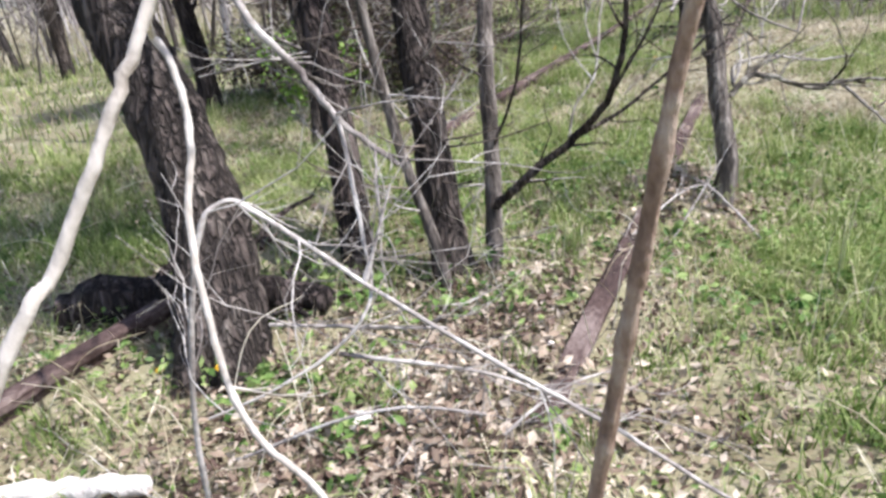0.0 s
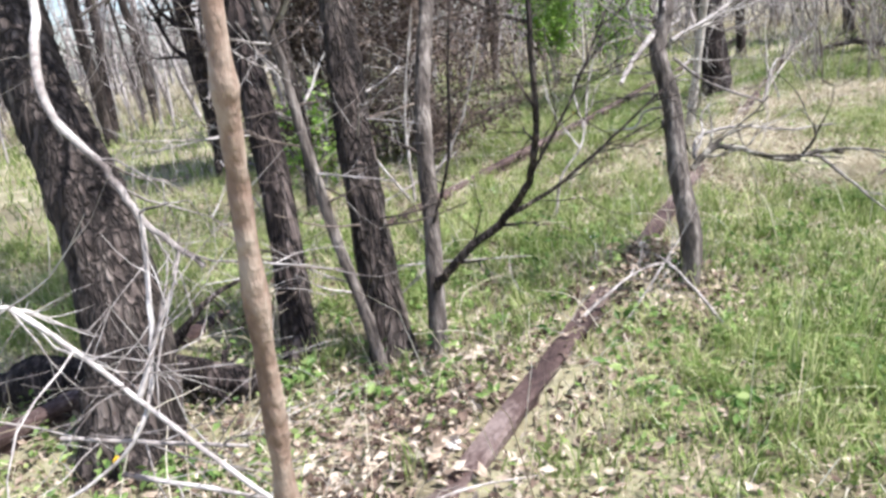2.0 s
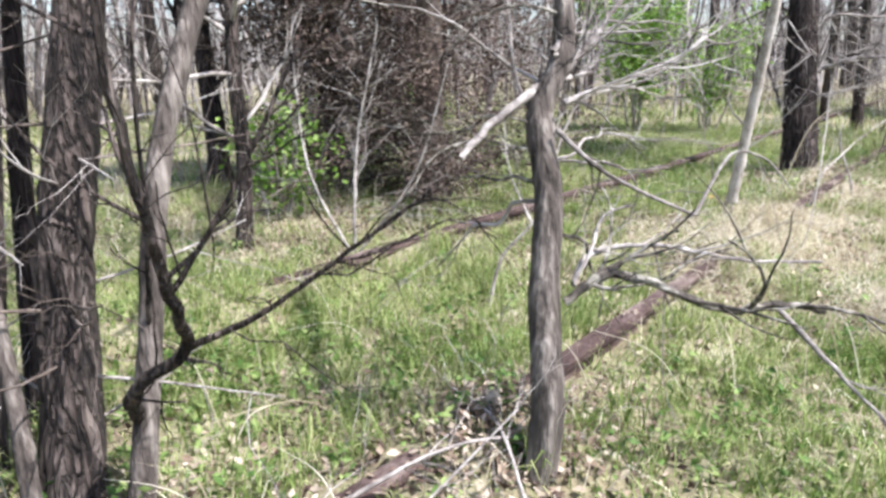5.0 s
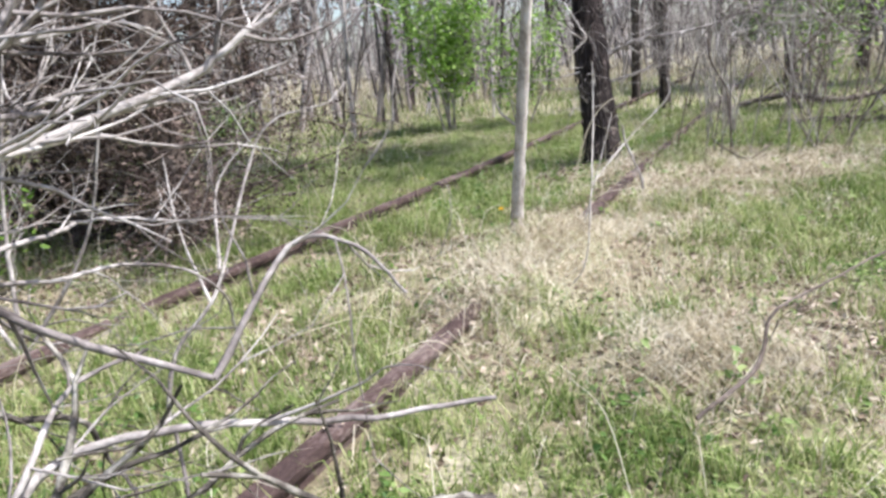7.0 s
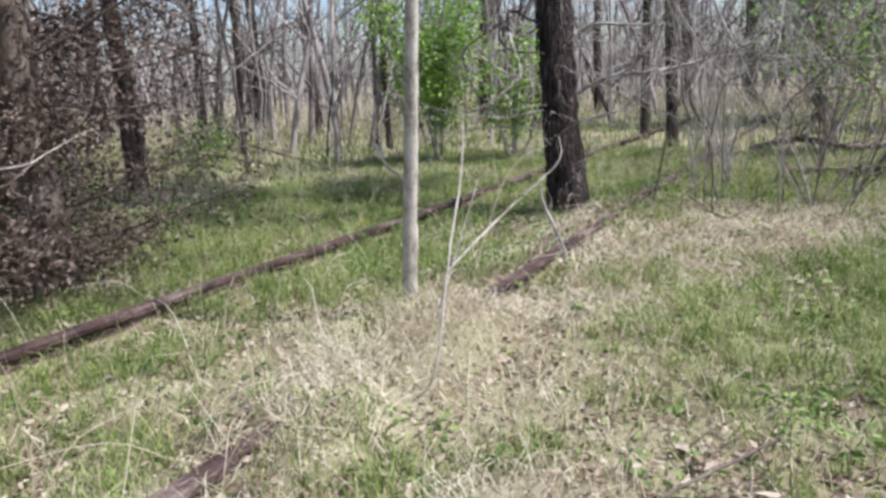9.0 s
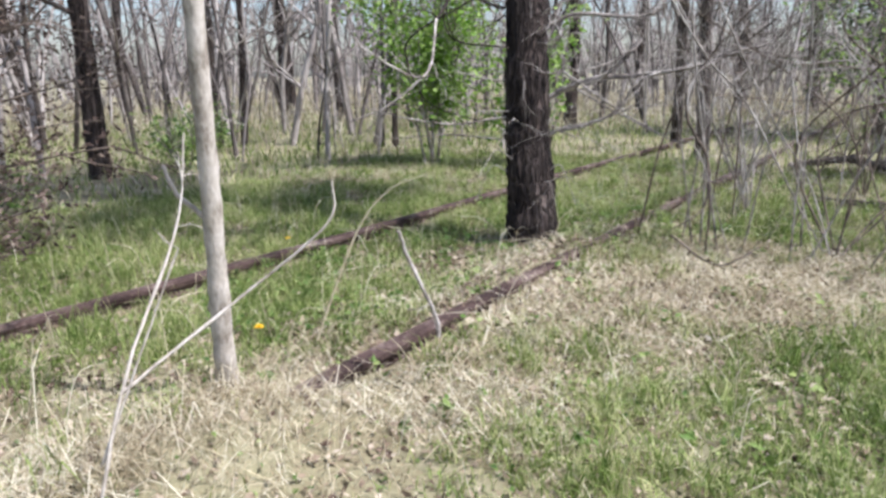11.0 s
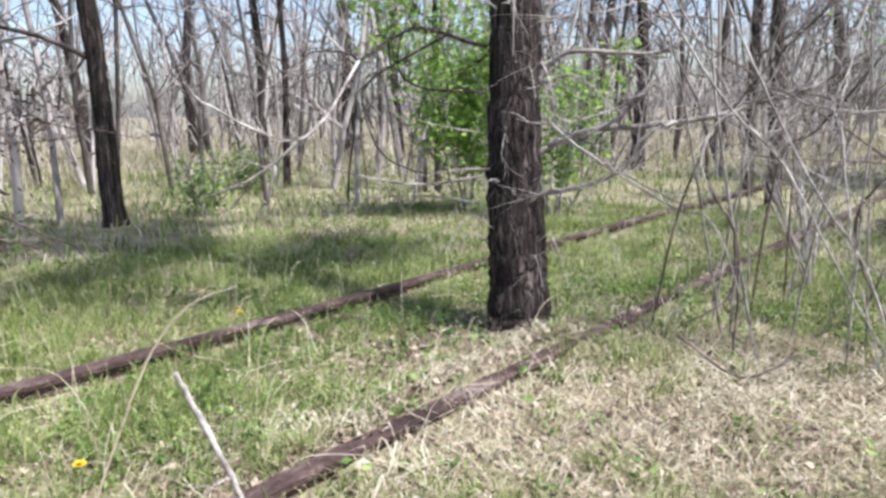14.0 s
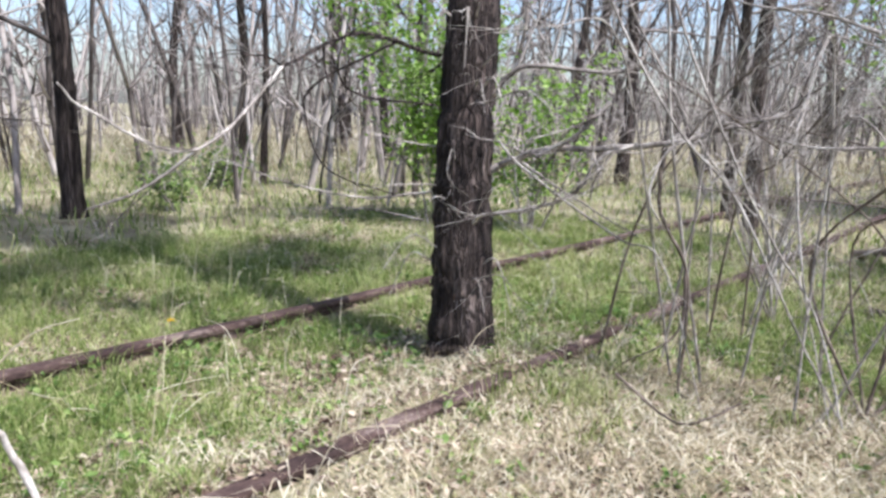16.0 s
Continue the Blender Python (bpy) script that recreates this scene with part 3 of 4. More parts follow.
fallen("low tangle of dead twigs over the litter", [([(-0.75, -0.28, 0.0), (-0.3, -0.15, 0.16), (0.15, 0.0, 0.05), (0.4, 0.06, 0.01)], 0.005, 0.002), ([(-0.2, -0.3, 0.0), (0.05, -0.05, 0.2), (0.16, 0.35, 0.04)], 0.004, 0.002),
       ([(0.2, -0.5, 0.0), (0.0, -0.1, 0.1), (-0.3, 0.3, 0.02)], 0.004, 0.002)], M_TWIG, 24, 16)
# dark log and roots added to stand in for the shaded hollow here
fallen("dark log and roots added in place of shade at the foot of the trunk", [([(-1.9, 0.2, 0.05), (-1.45, 0.38, 0.11), (-0.95, 0.52, 0.05)], 0.085, 0.045), ([(-1.35, 0.5, 0.1), (-1.2, 0.6, 0.3), (-1.1, 0.75, 0.36)], 0.014, 0.006)], M_BARK_DARK, 25, 6)
fallen("bleached white log end lying in the grass", [([(-1.5, -0.72, 0.03), (-1.1, -0.56, 0.045), (-0.86, -0.44, 0.03)], 0.03, 0.024)], M_STONE, 26, 0)

# the small tree by the near rail
TANGLE = []
rs = np.random.default_rng(321)
for k in range(15):
    z, a, ln = rs.uniform(0.62, 1.35), radians(rs.uniform(-50, 230) if k % 4 else rs.uniform(20, 90)), rs.uniform(0.3, 0.62)
    p, h = np.array([0.19, 1.75 + 0.15 * (z - 0.95), z]), np.array([math.cos(a), math.sin(a), rs.uniform(-0.25, 0.6)])
    line = [tuple(p)]
    for _ in range(6):      # crooked dead wood
        h = h + rs.normal(0, 0.38, 3)
        h /= np.linalg.norm(h)
        p = p + h * ln / 6
        line.append(tuple(p))
    TANGLE.append((line, rs.uniform(0.004, 0.0075), 0.002, 5, (M_BRANCH, M_LIMB, M_TWIG)[k % 3]))
tree("small dark tree with a low crooked limb beside the rail", up([(0.26, 1.60, -0.05)] + [(0.3, 1.6, 0.24), (0.25, 1.66, 0.52), (0.22, 1.72, 0.76), (0.17, 1.75, 0.95), (0.19, 1.82, 1.09), (0.17, 1.89, 1.31)], 3, 0.6, 0.15, 6), 0.043, 0.018, M_BARK_SMALL, "",
     [([(0.29, 1.69, 0.51), (0.35, 1.76, 0.57), (0.43, 1.82, 0.56), (0.59, 1.92, 0.49), (0.7, 2.01, 0.5), (0.79, 2.09, 0.48)], 0.013, 0.009, 8, M_LIMB), ([(0.7, 2.01, 0.49), (0.86, 2.03, 0.34), (0.98, 2.08, 0.21)], 0.008, 0.003, 3), ([(0.3, 1.71, 0.55), (0.3, 1.8, 0.61), (0.42, 1.9, 0.63), (0.58, 2.07, 0.58), (0.75, 2.21, 0.57)], 0.008, 0.004, 4), ([(0.3, 1.71, 0.56), (0.32, 1.75, 0.62), (0.31, 1.84, 0.7), (0.35, 1.94, 0.72)], 0.006, 0.003, 3), ([(0.23, 1.73, 0.92), (0.35, 1.79, 0.81), (0.52, 1.89, 0.72)], 0.007, 0.004, 3), ([(0.16, 1.77, 1.02), (0.11, 1.64, 0.94), (0.08, 1.55, 0.86)], 0.012, 0.009, 0, M_TWIG),
      ([(0.21, 1.8, 0.98), (0.3, 1.95, 1.03), (0.37, 2.09, 1.08), (0.43, 2.16, 1.14)], 0.009, 0.005, 14, M_TWIG), ([(0.2, 1.81, 1.05), (0.24, 1.88, 1.13), (0.28, 1.95, 1.23)], 0.010, 0.005, 14), ([(0.52, 1.89, 0.72), (0.55, 2.03, 0.85), (0.62, 2.08, 0.84), (0.68, 2.1, 0.77)], 0.005, 0.002, 5)] + TANGLE, M_BRANCH, ridges=0.07, sides=18, steps=10, flare=0.3, crown=9, crown_from=0.5, crown_len=0.5, seed=31, kids=3, crown_r=0.2)
fallen("pile of dry sticks around the tree's foot", [([(-0.1, 1.0, 0.02), (0.15, 1.4, 0.2), (0.3, 1.8, 0.1)], 0.006, 0.003), ([(0.5, 1.3, 0.0), (0.2, 1.55, 0.2), (-0.1, 1.75, 0.15)], 0.005, 0.003), ([(0.1, 1.15, 0.0), (0.28, 1.5, 0.3)], 0.004, 0.002)], M_TWIG, 32, 14)
tree("slim grey tree with broken branches beyond the track", up([(-2.44, 2.76, -0.05), (-2.43, 2.8, 0.5), (-2.52, 2.85, 1.1), (-2.62, 2.95, 1.7)], 3, 0.9, 0.1, 9), 0.05, 0.03, M_BARK_GREY, "", ridges=0.06, sides=14, crown=12, crown_from=0.2, crown_len=0.8, seed=33, twig_mat=M_TWIG)
fallen("thin upright shoots of a bare shrub", [([(-0.66, 2.75, -0.02)] + [(-0.63, 2.82, 0.23), (-0.53, 2.94, 0.41), (-0.54, 3.17, 0.74), (-0.48, 3.26, 0.91), (-0.31, 3.38, 0.96)], 0.008, 0.003), ([(-0.52, 2.96, 0.48), (-0.62, 3.12, 0.73), (-0.51, 3.23, 0.89)], 0.006, 0.002), ([(-0.54, 2.92, 0.38), (-0.72, 3.01, 0.59), (-0.79, 3.06, 0.84)], 0.005, 0.002)], M_TWIG, 34, 6, "shrub")
fallen("bare bush of pale twigs by the dead cedar", [([(-1.75, 3.0, -0.02), (-1.8, 3.1, 0.6), (-1.7, 3.2, 1.3)], 0.012, 0.004), ([(-1.75, 3.0, 0.0), (-1.45, 3.2, 0.5), (-1.25, 3.25, 1.1)], 0.010, 0.003), ([(-1.75, 3.0, 0.0), (-2.1, 3.0, 0.5), (-2.3, 3.1, 1.2)], 0.010, 0.003)], M_TWIG, 35, 18, "shrub", tw_len=0.5)
fallen("dark bent twig over dry grass", [([(0.95, 2.93, 0.19), (1.07, 3.08, 0.27), (1.1, 3.19, 0.37), (1.21, 3.33, 0.41), (1.41, 3.59, 0.46)], 0.006, 0.003)], M_TWIG_DARK, 36, 6)
fallen("dry forked weed stalk", [([(0.15, 4.25, 0.0)] + [(0.32, 4.22, 0.14), (0.34, 4.32, 0.49), (0.31, 4.51, 0.8), (0.3, 4.56, 1)], 0.005, 0.002), ([(0.34, 4.32, 0.49), (0.46, 4.56, 0.66), (0.6, 4.68, 0.81), (0.6, 4.7, 0.9)], 0.004, 0.002), ([(0.32, 4.27, 0.34), (0.38, 4.38, 0.63), (0.41, 4.44, 0.78)], 0.003, 0.0015)], M_PALE, 37, 3, "weed_stalk", tw_len=0.1)

# the pale sapling
tree("pale smooth-barked sapling between the rails, leaning", [(-0.335, 5.105, -0.05), (-0.28, 5.06, 0.3), (-0.225, 5.02, 0.66), (-0.11, 4.93, 1.4), (-0.02, 4.86, 2.0), (0.02, 4.85, 3.0), (0.0, 4.9, 4.2)], 0.040, 0.016, M_PALE, "", [([(-0.225, 5.02, 0.66), (-0.31, 4.96, 0.76), (-0.345, 4.94, 0.85)], 0.009, 0.006, 0)], M_PALE, sides=16, steps=10, flare=0.3, crown=5, crown_from=0.7, crown_len=0.7, seed=41, name="sapling")

# the dark tree between the rails
STUBS = []
rs = np.random.default_rng(950)
for k in range(24):
    z, a = rs.uniform(0.35, 2.0), radians(rs.uniform(-130, 60))
    cx, cy = -0.47 - 0.085 * z, 7.64 + 0.15 * z
    d, ln = np.array([math.cos(a), math.sin(a)]), rs.uniform(0.12, 0.42)
    STUBS.append(([(cx + d[0] * 0.13, cy + d[1] * 0.13, z), (cx + d[0] * (0.14 + ln * 0.5), cy + d[1] * (0.14 + ln * 0.5), z + rs.uniform(-0.03, 0.08)), (cx + d[0] * (0.14 + ln), cy + d[1] * (0.14 + ln), z + rs.uniform(-0.22, 0.12))], 0.005, 0.002, 2, M_TWIG))
DT = [(-0.445, 7.68, -0.06), (-0.47, 7.71, 0.3), (-0.54, 7.77, 0.95), (-0.62, 7.90, 1.75), (-0.68, 8.02, 2.6), (-0.72, 8.1, 3.6)]
tree("dark furrowed trunk with bare dead limbs between the rails", up(DT, 5, 1.2, 0.05, 12), 0.158, 0.07, M_BARK_DARK, "",
     [([(-0.62, 7.88, 1.55)] + [(-0.71, 7.7, 1.52), (-0.68, 7.2, 1.57), (-0.42, 6.58, 1.38), (-0.13, 6.07, 1.11), (-0.22, 5.81, 1.21), (-0.24, 5.74, 1.28)][:3], 0.013, 0.007, 6, M_BARK_DARK), ([(-0.71, 7.7, 1.52), (-0.68, 7.2, 1.57), (-0.42, 6.58, 1.38), (-0.13, 6.07, 1.11), (-0.22, 5.81, 1.21), (-0.24, 5.74, 1.28)][2:], 0.006, 0.003, 5, M_TWIG), ([(-0.13, 6.07, 1.11), (-0.24, 5.95, 0.99), (-0.35, 5.84, 0.93)], 0.006, 0.003, 2), ([(-0.47, 7.82, 0.93), (-0.34, 7.88, 1.01), (-0.13, 7.95, 1.08), (0.24, 8.14, 1.11), (0.51, 8.26, 1.19), (0.78, 8.38, 1.28)], 0.022, 0.008, 24), ([(-0.5, 7.88, 1.3), (-0.35, 7.99, 1.47), (0.02, 8.17, 1.45), (0.12, 8.26, 1.48)], 0.016, 0.007, 16), ([(-0.43, 7.8, 0.73), (-0.05, 7.96, 0.85), (0.09, 8, 1.05), (0.22, 8.13, 1.12)], 0.012, 0.006, 16), ([(-0.23, 7.84, 1.01), (0.02, 7.89, 0.87), (0.33, 7.98, 0.71)], 0.008, 0.003, 6),
      ([(-0.61, 7.61, 0.85), (-0.87, 7.38, 0.81), (-1.17, 7.13, 0.88), (-1.4, 6.96, 0.98)], 0.007, 0.003, 7), ([(-0.59, 7.6, 1.27), (-0.71, 7.23, 1.3), (-0.73, 7.11, 1.39), (-0.74, 7.14, 1.54)], 0.007, 0.004, 4, M_BARK_DARK), ([(0.09, 8.06, 1.31), (-0.01, 7.94, 1.15), (-0.19, 7.89, 1.04)], 0.013, 0.010, 4), ([(-0.78, 7.51, 1.56), (-1.04, 7.23, 1.35), (-1.05, 7.18, 1.19), (-0.93, 7.22, 0.95), (-0.74, 7.49, 0.83)], 0.007, 0.003, 6, M_BARK_DARK), ([(-0.62, 7.57, 0.71), (-1, 7.51, 0.73), (-1.42, 7.28, 0.7)], 0.006, 0.002, 6)] + STUBS, M_BRANCH, ridges=0.075, sides=44, steps=16, flare=0.16, crown=34, crown_from=0.36, crown_len=1.9, seed=43, crown_r=0.25, foliage=15000, leaf=0.12)
VN = M_TWIG
fallen("tangle of long drooping bare vines and twigs", [([(0.6, 8.2, 0.0), (0.45, 7.95, 1.2), (0.40, 7.8, 2.3)] + [(0.39, 7.72, 2.01), (0.57, 7.64, 1.64), (0.71, 7.68, 1.31), (0.93, 7.75, 0.86), (1.12, 7.84, 0.54), (1.27, 7.8, 0.15)], 0.007, 0.004), ([(0.40, 7.8, 2.3)] + [(0.15, 7.65, 2.03), (0.29, 7.68, 1.66), (0.55, 7.79, 1.2), (0.76, 7.91, 0.94), (1.01, 7.94, 0.49), (1.22, 7.96, 0.13)], 0.007, 0.004), ([(0.62, 7.85, 1.18), (0.53, 7.75, 1.11), (0.5, 7.68, 0.95), (0.55, 7.7, 0.82)], 0.006, 0.003), ([(0.98, 7.87, 1.11), (1.04, 7.83, 0.8), (1.1, 7.82, 0.54)], 0.006, 0.003), ([(1.15, 8.13, 1.58), (0.94, 8.1, 1.66), (0.7, 8.04, 1.7), (0.5, 7.89, 1.78)], 0.007, 0.003), ([(1.23, 8.09, 1.16), (1, 8.02, 1.15), (0.77, 7.98, 1.2)], 0.006, 0.003)], VN, 44, 12, "vine", tw_len=0.4, kink=0.3)
fallen("dark hooked vine hanging to the ground", [([(0.4, 7.99, 1.02), (0.43, 7.97, 0.83), (0.55, 8.01, 0.59), (0.59, 7.97, 0.29), (0.61, 7.92, 0.04)] + [(0.78, 7.85, -0.01)], 0.009, 0.005), ([(0.55, 8.01, 0.59), (0.56, 7.95, 0.32), (0.4, 7.77, 0.18)], 0.008, 0.003), ([(0.5, 7.51, 0.23), (0.72, 7.59, 0.07), (0.85, 7.64, 0.11), (0.93, 7.72, 0.17)], 0.006, 0.004)], M_TWIG_DARK, 45, 5, "vine")
fallen("leaning grey dry stalk on the rail", [([(0.24, 5.39, 0.62), (0.25, 5.43, 0.51), (0.32, 5.48, 0.31), (0.33, 5.48, 0.24)][::-1], 0.008, 0.006)], M_TWIG, 46, 2, "weed_stalk", tw_len=0.1)
fallen("arched dry grass stem", [([(-0.06, 5.29, 0.21), (-0.01, 5.37, 0.44), (0.04, 5.44, 0.62), (0.11, 5.51, 0.73), (0.21, 5.58, 0.78)], 0.004, 0.0015)], M_STRAW, 47, 3, "weed_stalk", tw_len=0.2)
for k, (bx, by, hh) in enumerate([(1.25, 8.35, 1.7), (2.0, 8.1, 1.5), (0.35, 10.2, 2.0), (1.5, 8.9, 1.9), (0.5, 9.6, 2.2), (2.3, 9.8, 2.2), (1.2, 10.8, 2.4), (0.0, 11.2, 2.0), (2.9, 8.6, 1.8), (-0.4, 12.6, 2.4), (3.2, 11.5, 2.4)]):
    rs = np.random.default_rng(60 + k)
    fallen("leafless thicket of grey twigs", [([(bx, by, -0.02)] + [(bx + rs.normal(0, 0.25), by + rs.normal(0, 0.25), hh * z) for z in (0.4, 0.75, 1.0)], 0.008, 0.003)] + [([(bx, by, -0.02), (bx + rs.normal(0, 0.35), by + rs.normal(0, 0.35), hh * 0.45), (bx + rs.normal(0, 0.8), by + rs.normal(0, 0.8), hh * rs.uniform(0.5, 0.95))], 0.006, 0.0025) for _ in range(5)],
           M_TWIG if k % 3 else M_TWIG_DARK, 70 + k, 12 if by < 9.5 else 24, "thicket", "thickets", tw_len=0.7, kink=0.3)


for k in range(17):
    rs = np.random.default_rng(900 + k)
    x0, y0 = rs.uniform(0.1, 1.5), rs.uniform(8.0, 9.6)
    dx, dy = rs.normal(0.3, 0.5), rs.normal(-0.2, 0.35)
    fallen("pale bare branch leaning out of the thicket", [([(x0, y0, -0.02), (x0 + dx * 0.3, y0 + dy * 0.3, rs.uniform(0.5, 0.9)), (x0 + dx * 0.8, y0 + dy * 0.8, rs.uniform(1.0, 1.6)), (x0 + dx * 1.5, y0 + dy * 1.3, rs.uniform(0.9, 1.9))], 0.0065, 0.003)], M_TWIG if k % 4 else M_TWIG_DARK, 910 + k, 12, "branch", "branches leaning in the thicket", 0.6, 0.18)
for k, (line, r) in enumerate([([(0.08, 7.9, 2.1), (0.21, 7.98, 1.71), (0.35, 8.08, 1.42), (0.5, 8.14, 1.15), (0.72, 8.15, 0.89), (0.95, 8.13, 0.68), (1.2, 8.05, -0.01)], 0.006), ([(0.5, 8.15, -0.02), (0.55, 8.1, 1.1), (0.77, 8.0, 1.65), (1.01, 7.97, 1.57), (1.34, 7.84, 1.46)], 0.006),
                              ([(-0.22, 7.62, 1.12), (-0.03, 7.52, 1.03), (0.2, 7.59, 0.87), (0.42, 7.63, 0.75), (0.59, 7.69, 0.65), (0.8, 7.75, -0.01)], 0.006), ([(-0.25, 7.5, 0.75), (-0.07, 7.34, 0.82), (0.07, 7.39, 0.85), (0.24, 7.45, 0.91), (0.6, 7.7, -0.01)][:4], 0.007)]):
    fallen("long pale dead branch crossing the thicket", [(line, r, 0.0025)], M_TWIG, 960 + k, 14, "branch", "branches leaning in the thicket", 0.4, 0.3)
fallen("dark fallen log under the thicket", [([(0.3, 12.7, 0.02), (0.9, 12.5, 0.16), (1.5, 12.0, 0.10), (2.3, 11.9, 0.20), (3.0, 11.3, 0.08)], 0.05, 0.02)], M_TWIG_DARK, 930, 26, "fallen_log", tw_len=0.8)
fallen("grey fallen log across the far grass", [([(0.9, 10.2, 0.05), (2.0, 9.9, 0.08), (3.2, 9.9, 0.06)], 0.045, 0.03)], M_BARK_GREY, 931, 14, "fallen_log", tw_len=0.6)


# ---- dead cedar, shrubs in leaf ----
def needles(root, centres, spread, count, size, mat, seed, name="foliage", flat=0.2, ratio=0.35):
    rng = np.random.default_rng(seed)
    c = np.asarray(centres)[rng.integers(0, len(centres), count)] + rng.normal(0, 1, (count, 3)) * spread
    g = Geo()
    leaves(g, c, rng.uniform(0.6, 1.3, count) * size, rng, flat, ratio)
    return part(name, g, mat, root, smooth=False)


def cedar(x, y, h, rad, seed, label, mat, wood, count, size, low=0.15, stem=0.09):
    rng = np.random.default_rng(seed)
    root = thing("cedar", label, "tree", "", (x, y, -0.05))
    g = Geo()
    tube(g, curve([(0, 0, 0), (0.03, 0.02, h * 0.5), (0, 0, h)], 10), stem, 0.02, 14, rng, 0.06, flare=0.2)
    part("trunk", g, wood, root)
    tips = []
    for _ in range(int(26 * h)):
        g = Geo()
        z = h * rng.uniform(low, 0.97)
        a = rng.uniform(0, 2 * np.pi)
        ln = rad * (1.08 - 0.75 * (z / h) ** 1.5) * rng.uniform(0.6, 1.1)
        pts = grow(g, (0, 0, z), (math.cos(a), math.sin(a), rng.uniform(-0.25, 0.35)), ln, 0.012, 2, rng, 4, 3, 0.22, 0.15, 0.7, 0.5)
        tips += pts[1:]
        part("branch", g, wood, root)
    needles(root, tips, 0.10, count, size, mat, seed + 1)
    return root


cedar(-2.62, 4.75, 6.2, 1.4, 80, "dead brown cedar with dense dry foliage to the ground", M_CEDAR, M_TWIG_DARK, 80000, 0.042, 0.02, 0.13)
cedar(-3.9, 4.9, 4.0, 1.0, 82, "dead brown cedar thick with dry twigs", M_CEDAR, M_TWIG_DARK, 24000, 0.06, 0.04)
cedar(0.9, 17.6, 6.5, 1.7, 84, "green cedar at the edge of the wood", M_EVERGREEN, M_BARK_FAR, 26000, 0.10, 0.16)
cedar(5.2, 16.5, 6.5, 2.0, 86, "green cedar beyond the grass", M_EVERGREEN, M_BARK_FAR, 20000, 0.09, 0.05)


def leafy(x, y, h, rad, seed, count, size, label, mat=M_LEAF):
    rng = np.random.default_rng(seed)
    root = thing("shrub", label, "shrub", "shrubs in leaf", (x, y, -0.03))
    tips = []
    for _ in range(7):
        g = Geo()
        a = rng.uniform(0, 2 * np.pi)
        tips += grow(g, (rng.normal(0, 0.06), rng.normal(0, 0.06), 0), (math.cos(a) * rad / h, math.sin(a) * rad / h, 1), h * rng.uniform(0.6, 1.0), 0.016, 2, rng, 5, 4, 0.2, 0.2, 0.7, 0.5)[2:]
        part("stem", g, M_TWIG, root)
    needles(root, tips, rad * 0.28, count, size, mat, seed + 1, "foliage", 0.45, 0.6)
    return root


leafy(-3.5, 11.0, 2.9, 0.6, 90, 6000, 0.075, "shrub in bright fresh green leaf behind the dark tree")
leafy(-2.55, 11.4, 2.3, 0.4, 92, 1500, 0.075, "shrub in bright fresh green leaf")
leafy(1.2, 12.4, 3.3, 0.75, 97, 1500, 0.075, "shrub in bright fresh green leaf at the edge of the thicket")
leafy(-2.9, 3.5, 0.9, 0.3, 94, 700, 0.06, "small shrub in fresh green leaf under the cedar")
leafy(-6.2, 9.3, 0.7, 0.5, 96, 900, 0.06, "low green bush at the tree line", M_FORB)
leafy(-8.0, 11.0, 0.8, 0.6, 98, 900, 0.07, "low green bush at the tree line", M_FORB)
leafy(-4.9, 6.4, 0.5, 0.35, 99, 500, 0.05, "low green bush in the grass", M_FORB)


# ---- the wood behind ----
WOOD = [(-6.15, 8.12, 0.12), (-10.2, 12.9, 0.10), (-12.5, 17.0, 0.14), (-17.0, 21.5, 0.20), (-8.0, 11.8, 0.06), (-8.3, 22.5, 0.16), (-4.6, 17.4, 0.13), (-1.5, 14.3, 0.08), (-0.8, 13.1, 0.09), (-3.0, 25.3, 0.19), (-1.1, 24.7, 0.15),
        (-10.3, 16.8, 0.11), (-13.2, 18.1, 0.12), (-9.5, 6.6, 0.10), (-11.4, 8.1, 0.10), (-5.4, 12.6, 0.05), (-6.6, 15.4, 0.09), (0.9, 17.5, 0.12), (2.2, 19.5, 0.12), (-13.5, 11.0, 0.12), (-15.5, 14.5, 0.13), (4.4, 20.5, 0.14), (-6.9, 19.3, 0.12), (-4.4, 21.0, 0.1)]
for k, (x, y, r) in enumerate(WOOD):
    rs = np.random.default_rng(200 + k)
    lx, ly = rs.normal(0, 0.05, 2)
    t0 = [(x, y, -0.1), (x + lx, y + ly, 0.9), (x + 2.2 * lx, y + 2.2 * ly, 2.0)]
    tree("bare grey-brown trunk in the leafless wood" if r < 0.12 else "tall dark bare trunk in the leafless wood", up(t0, 5, 1.3, 0.1, 300 + k), r, r * 0.35, M_BARK_GREY if k % 2 else M_BARK_DARK, "trees of the wood", twig_mat=M_BARK_FAR, ridges=0.05 if r > 0.1 else 0.0, sides=14, steps=5, flare=0.25, crown=10, crown_from=0.25, crown_len=1.5, seed=400 + k, kids=4)

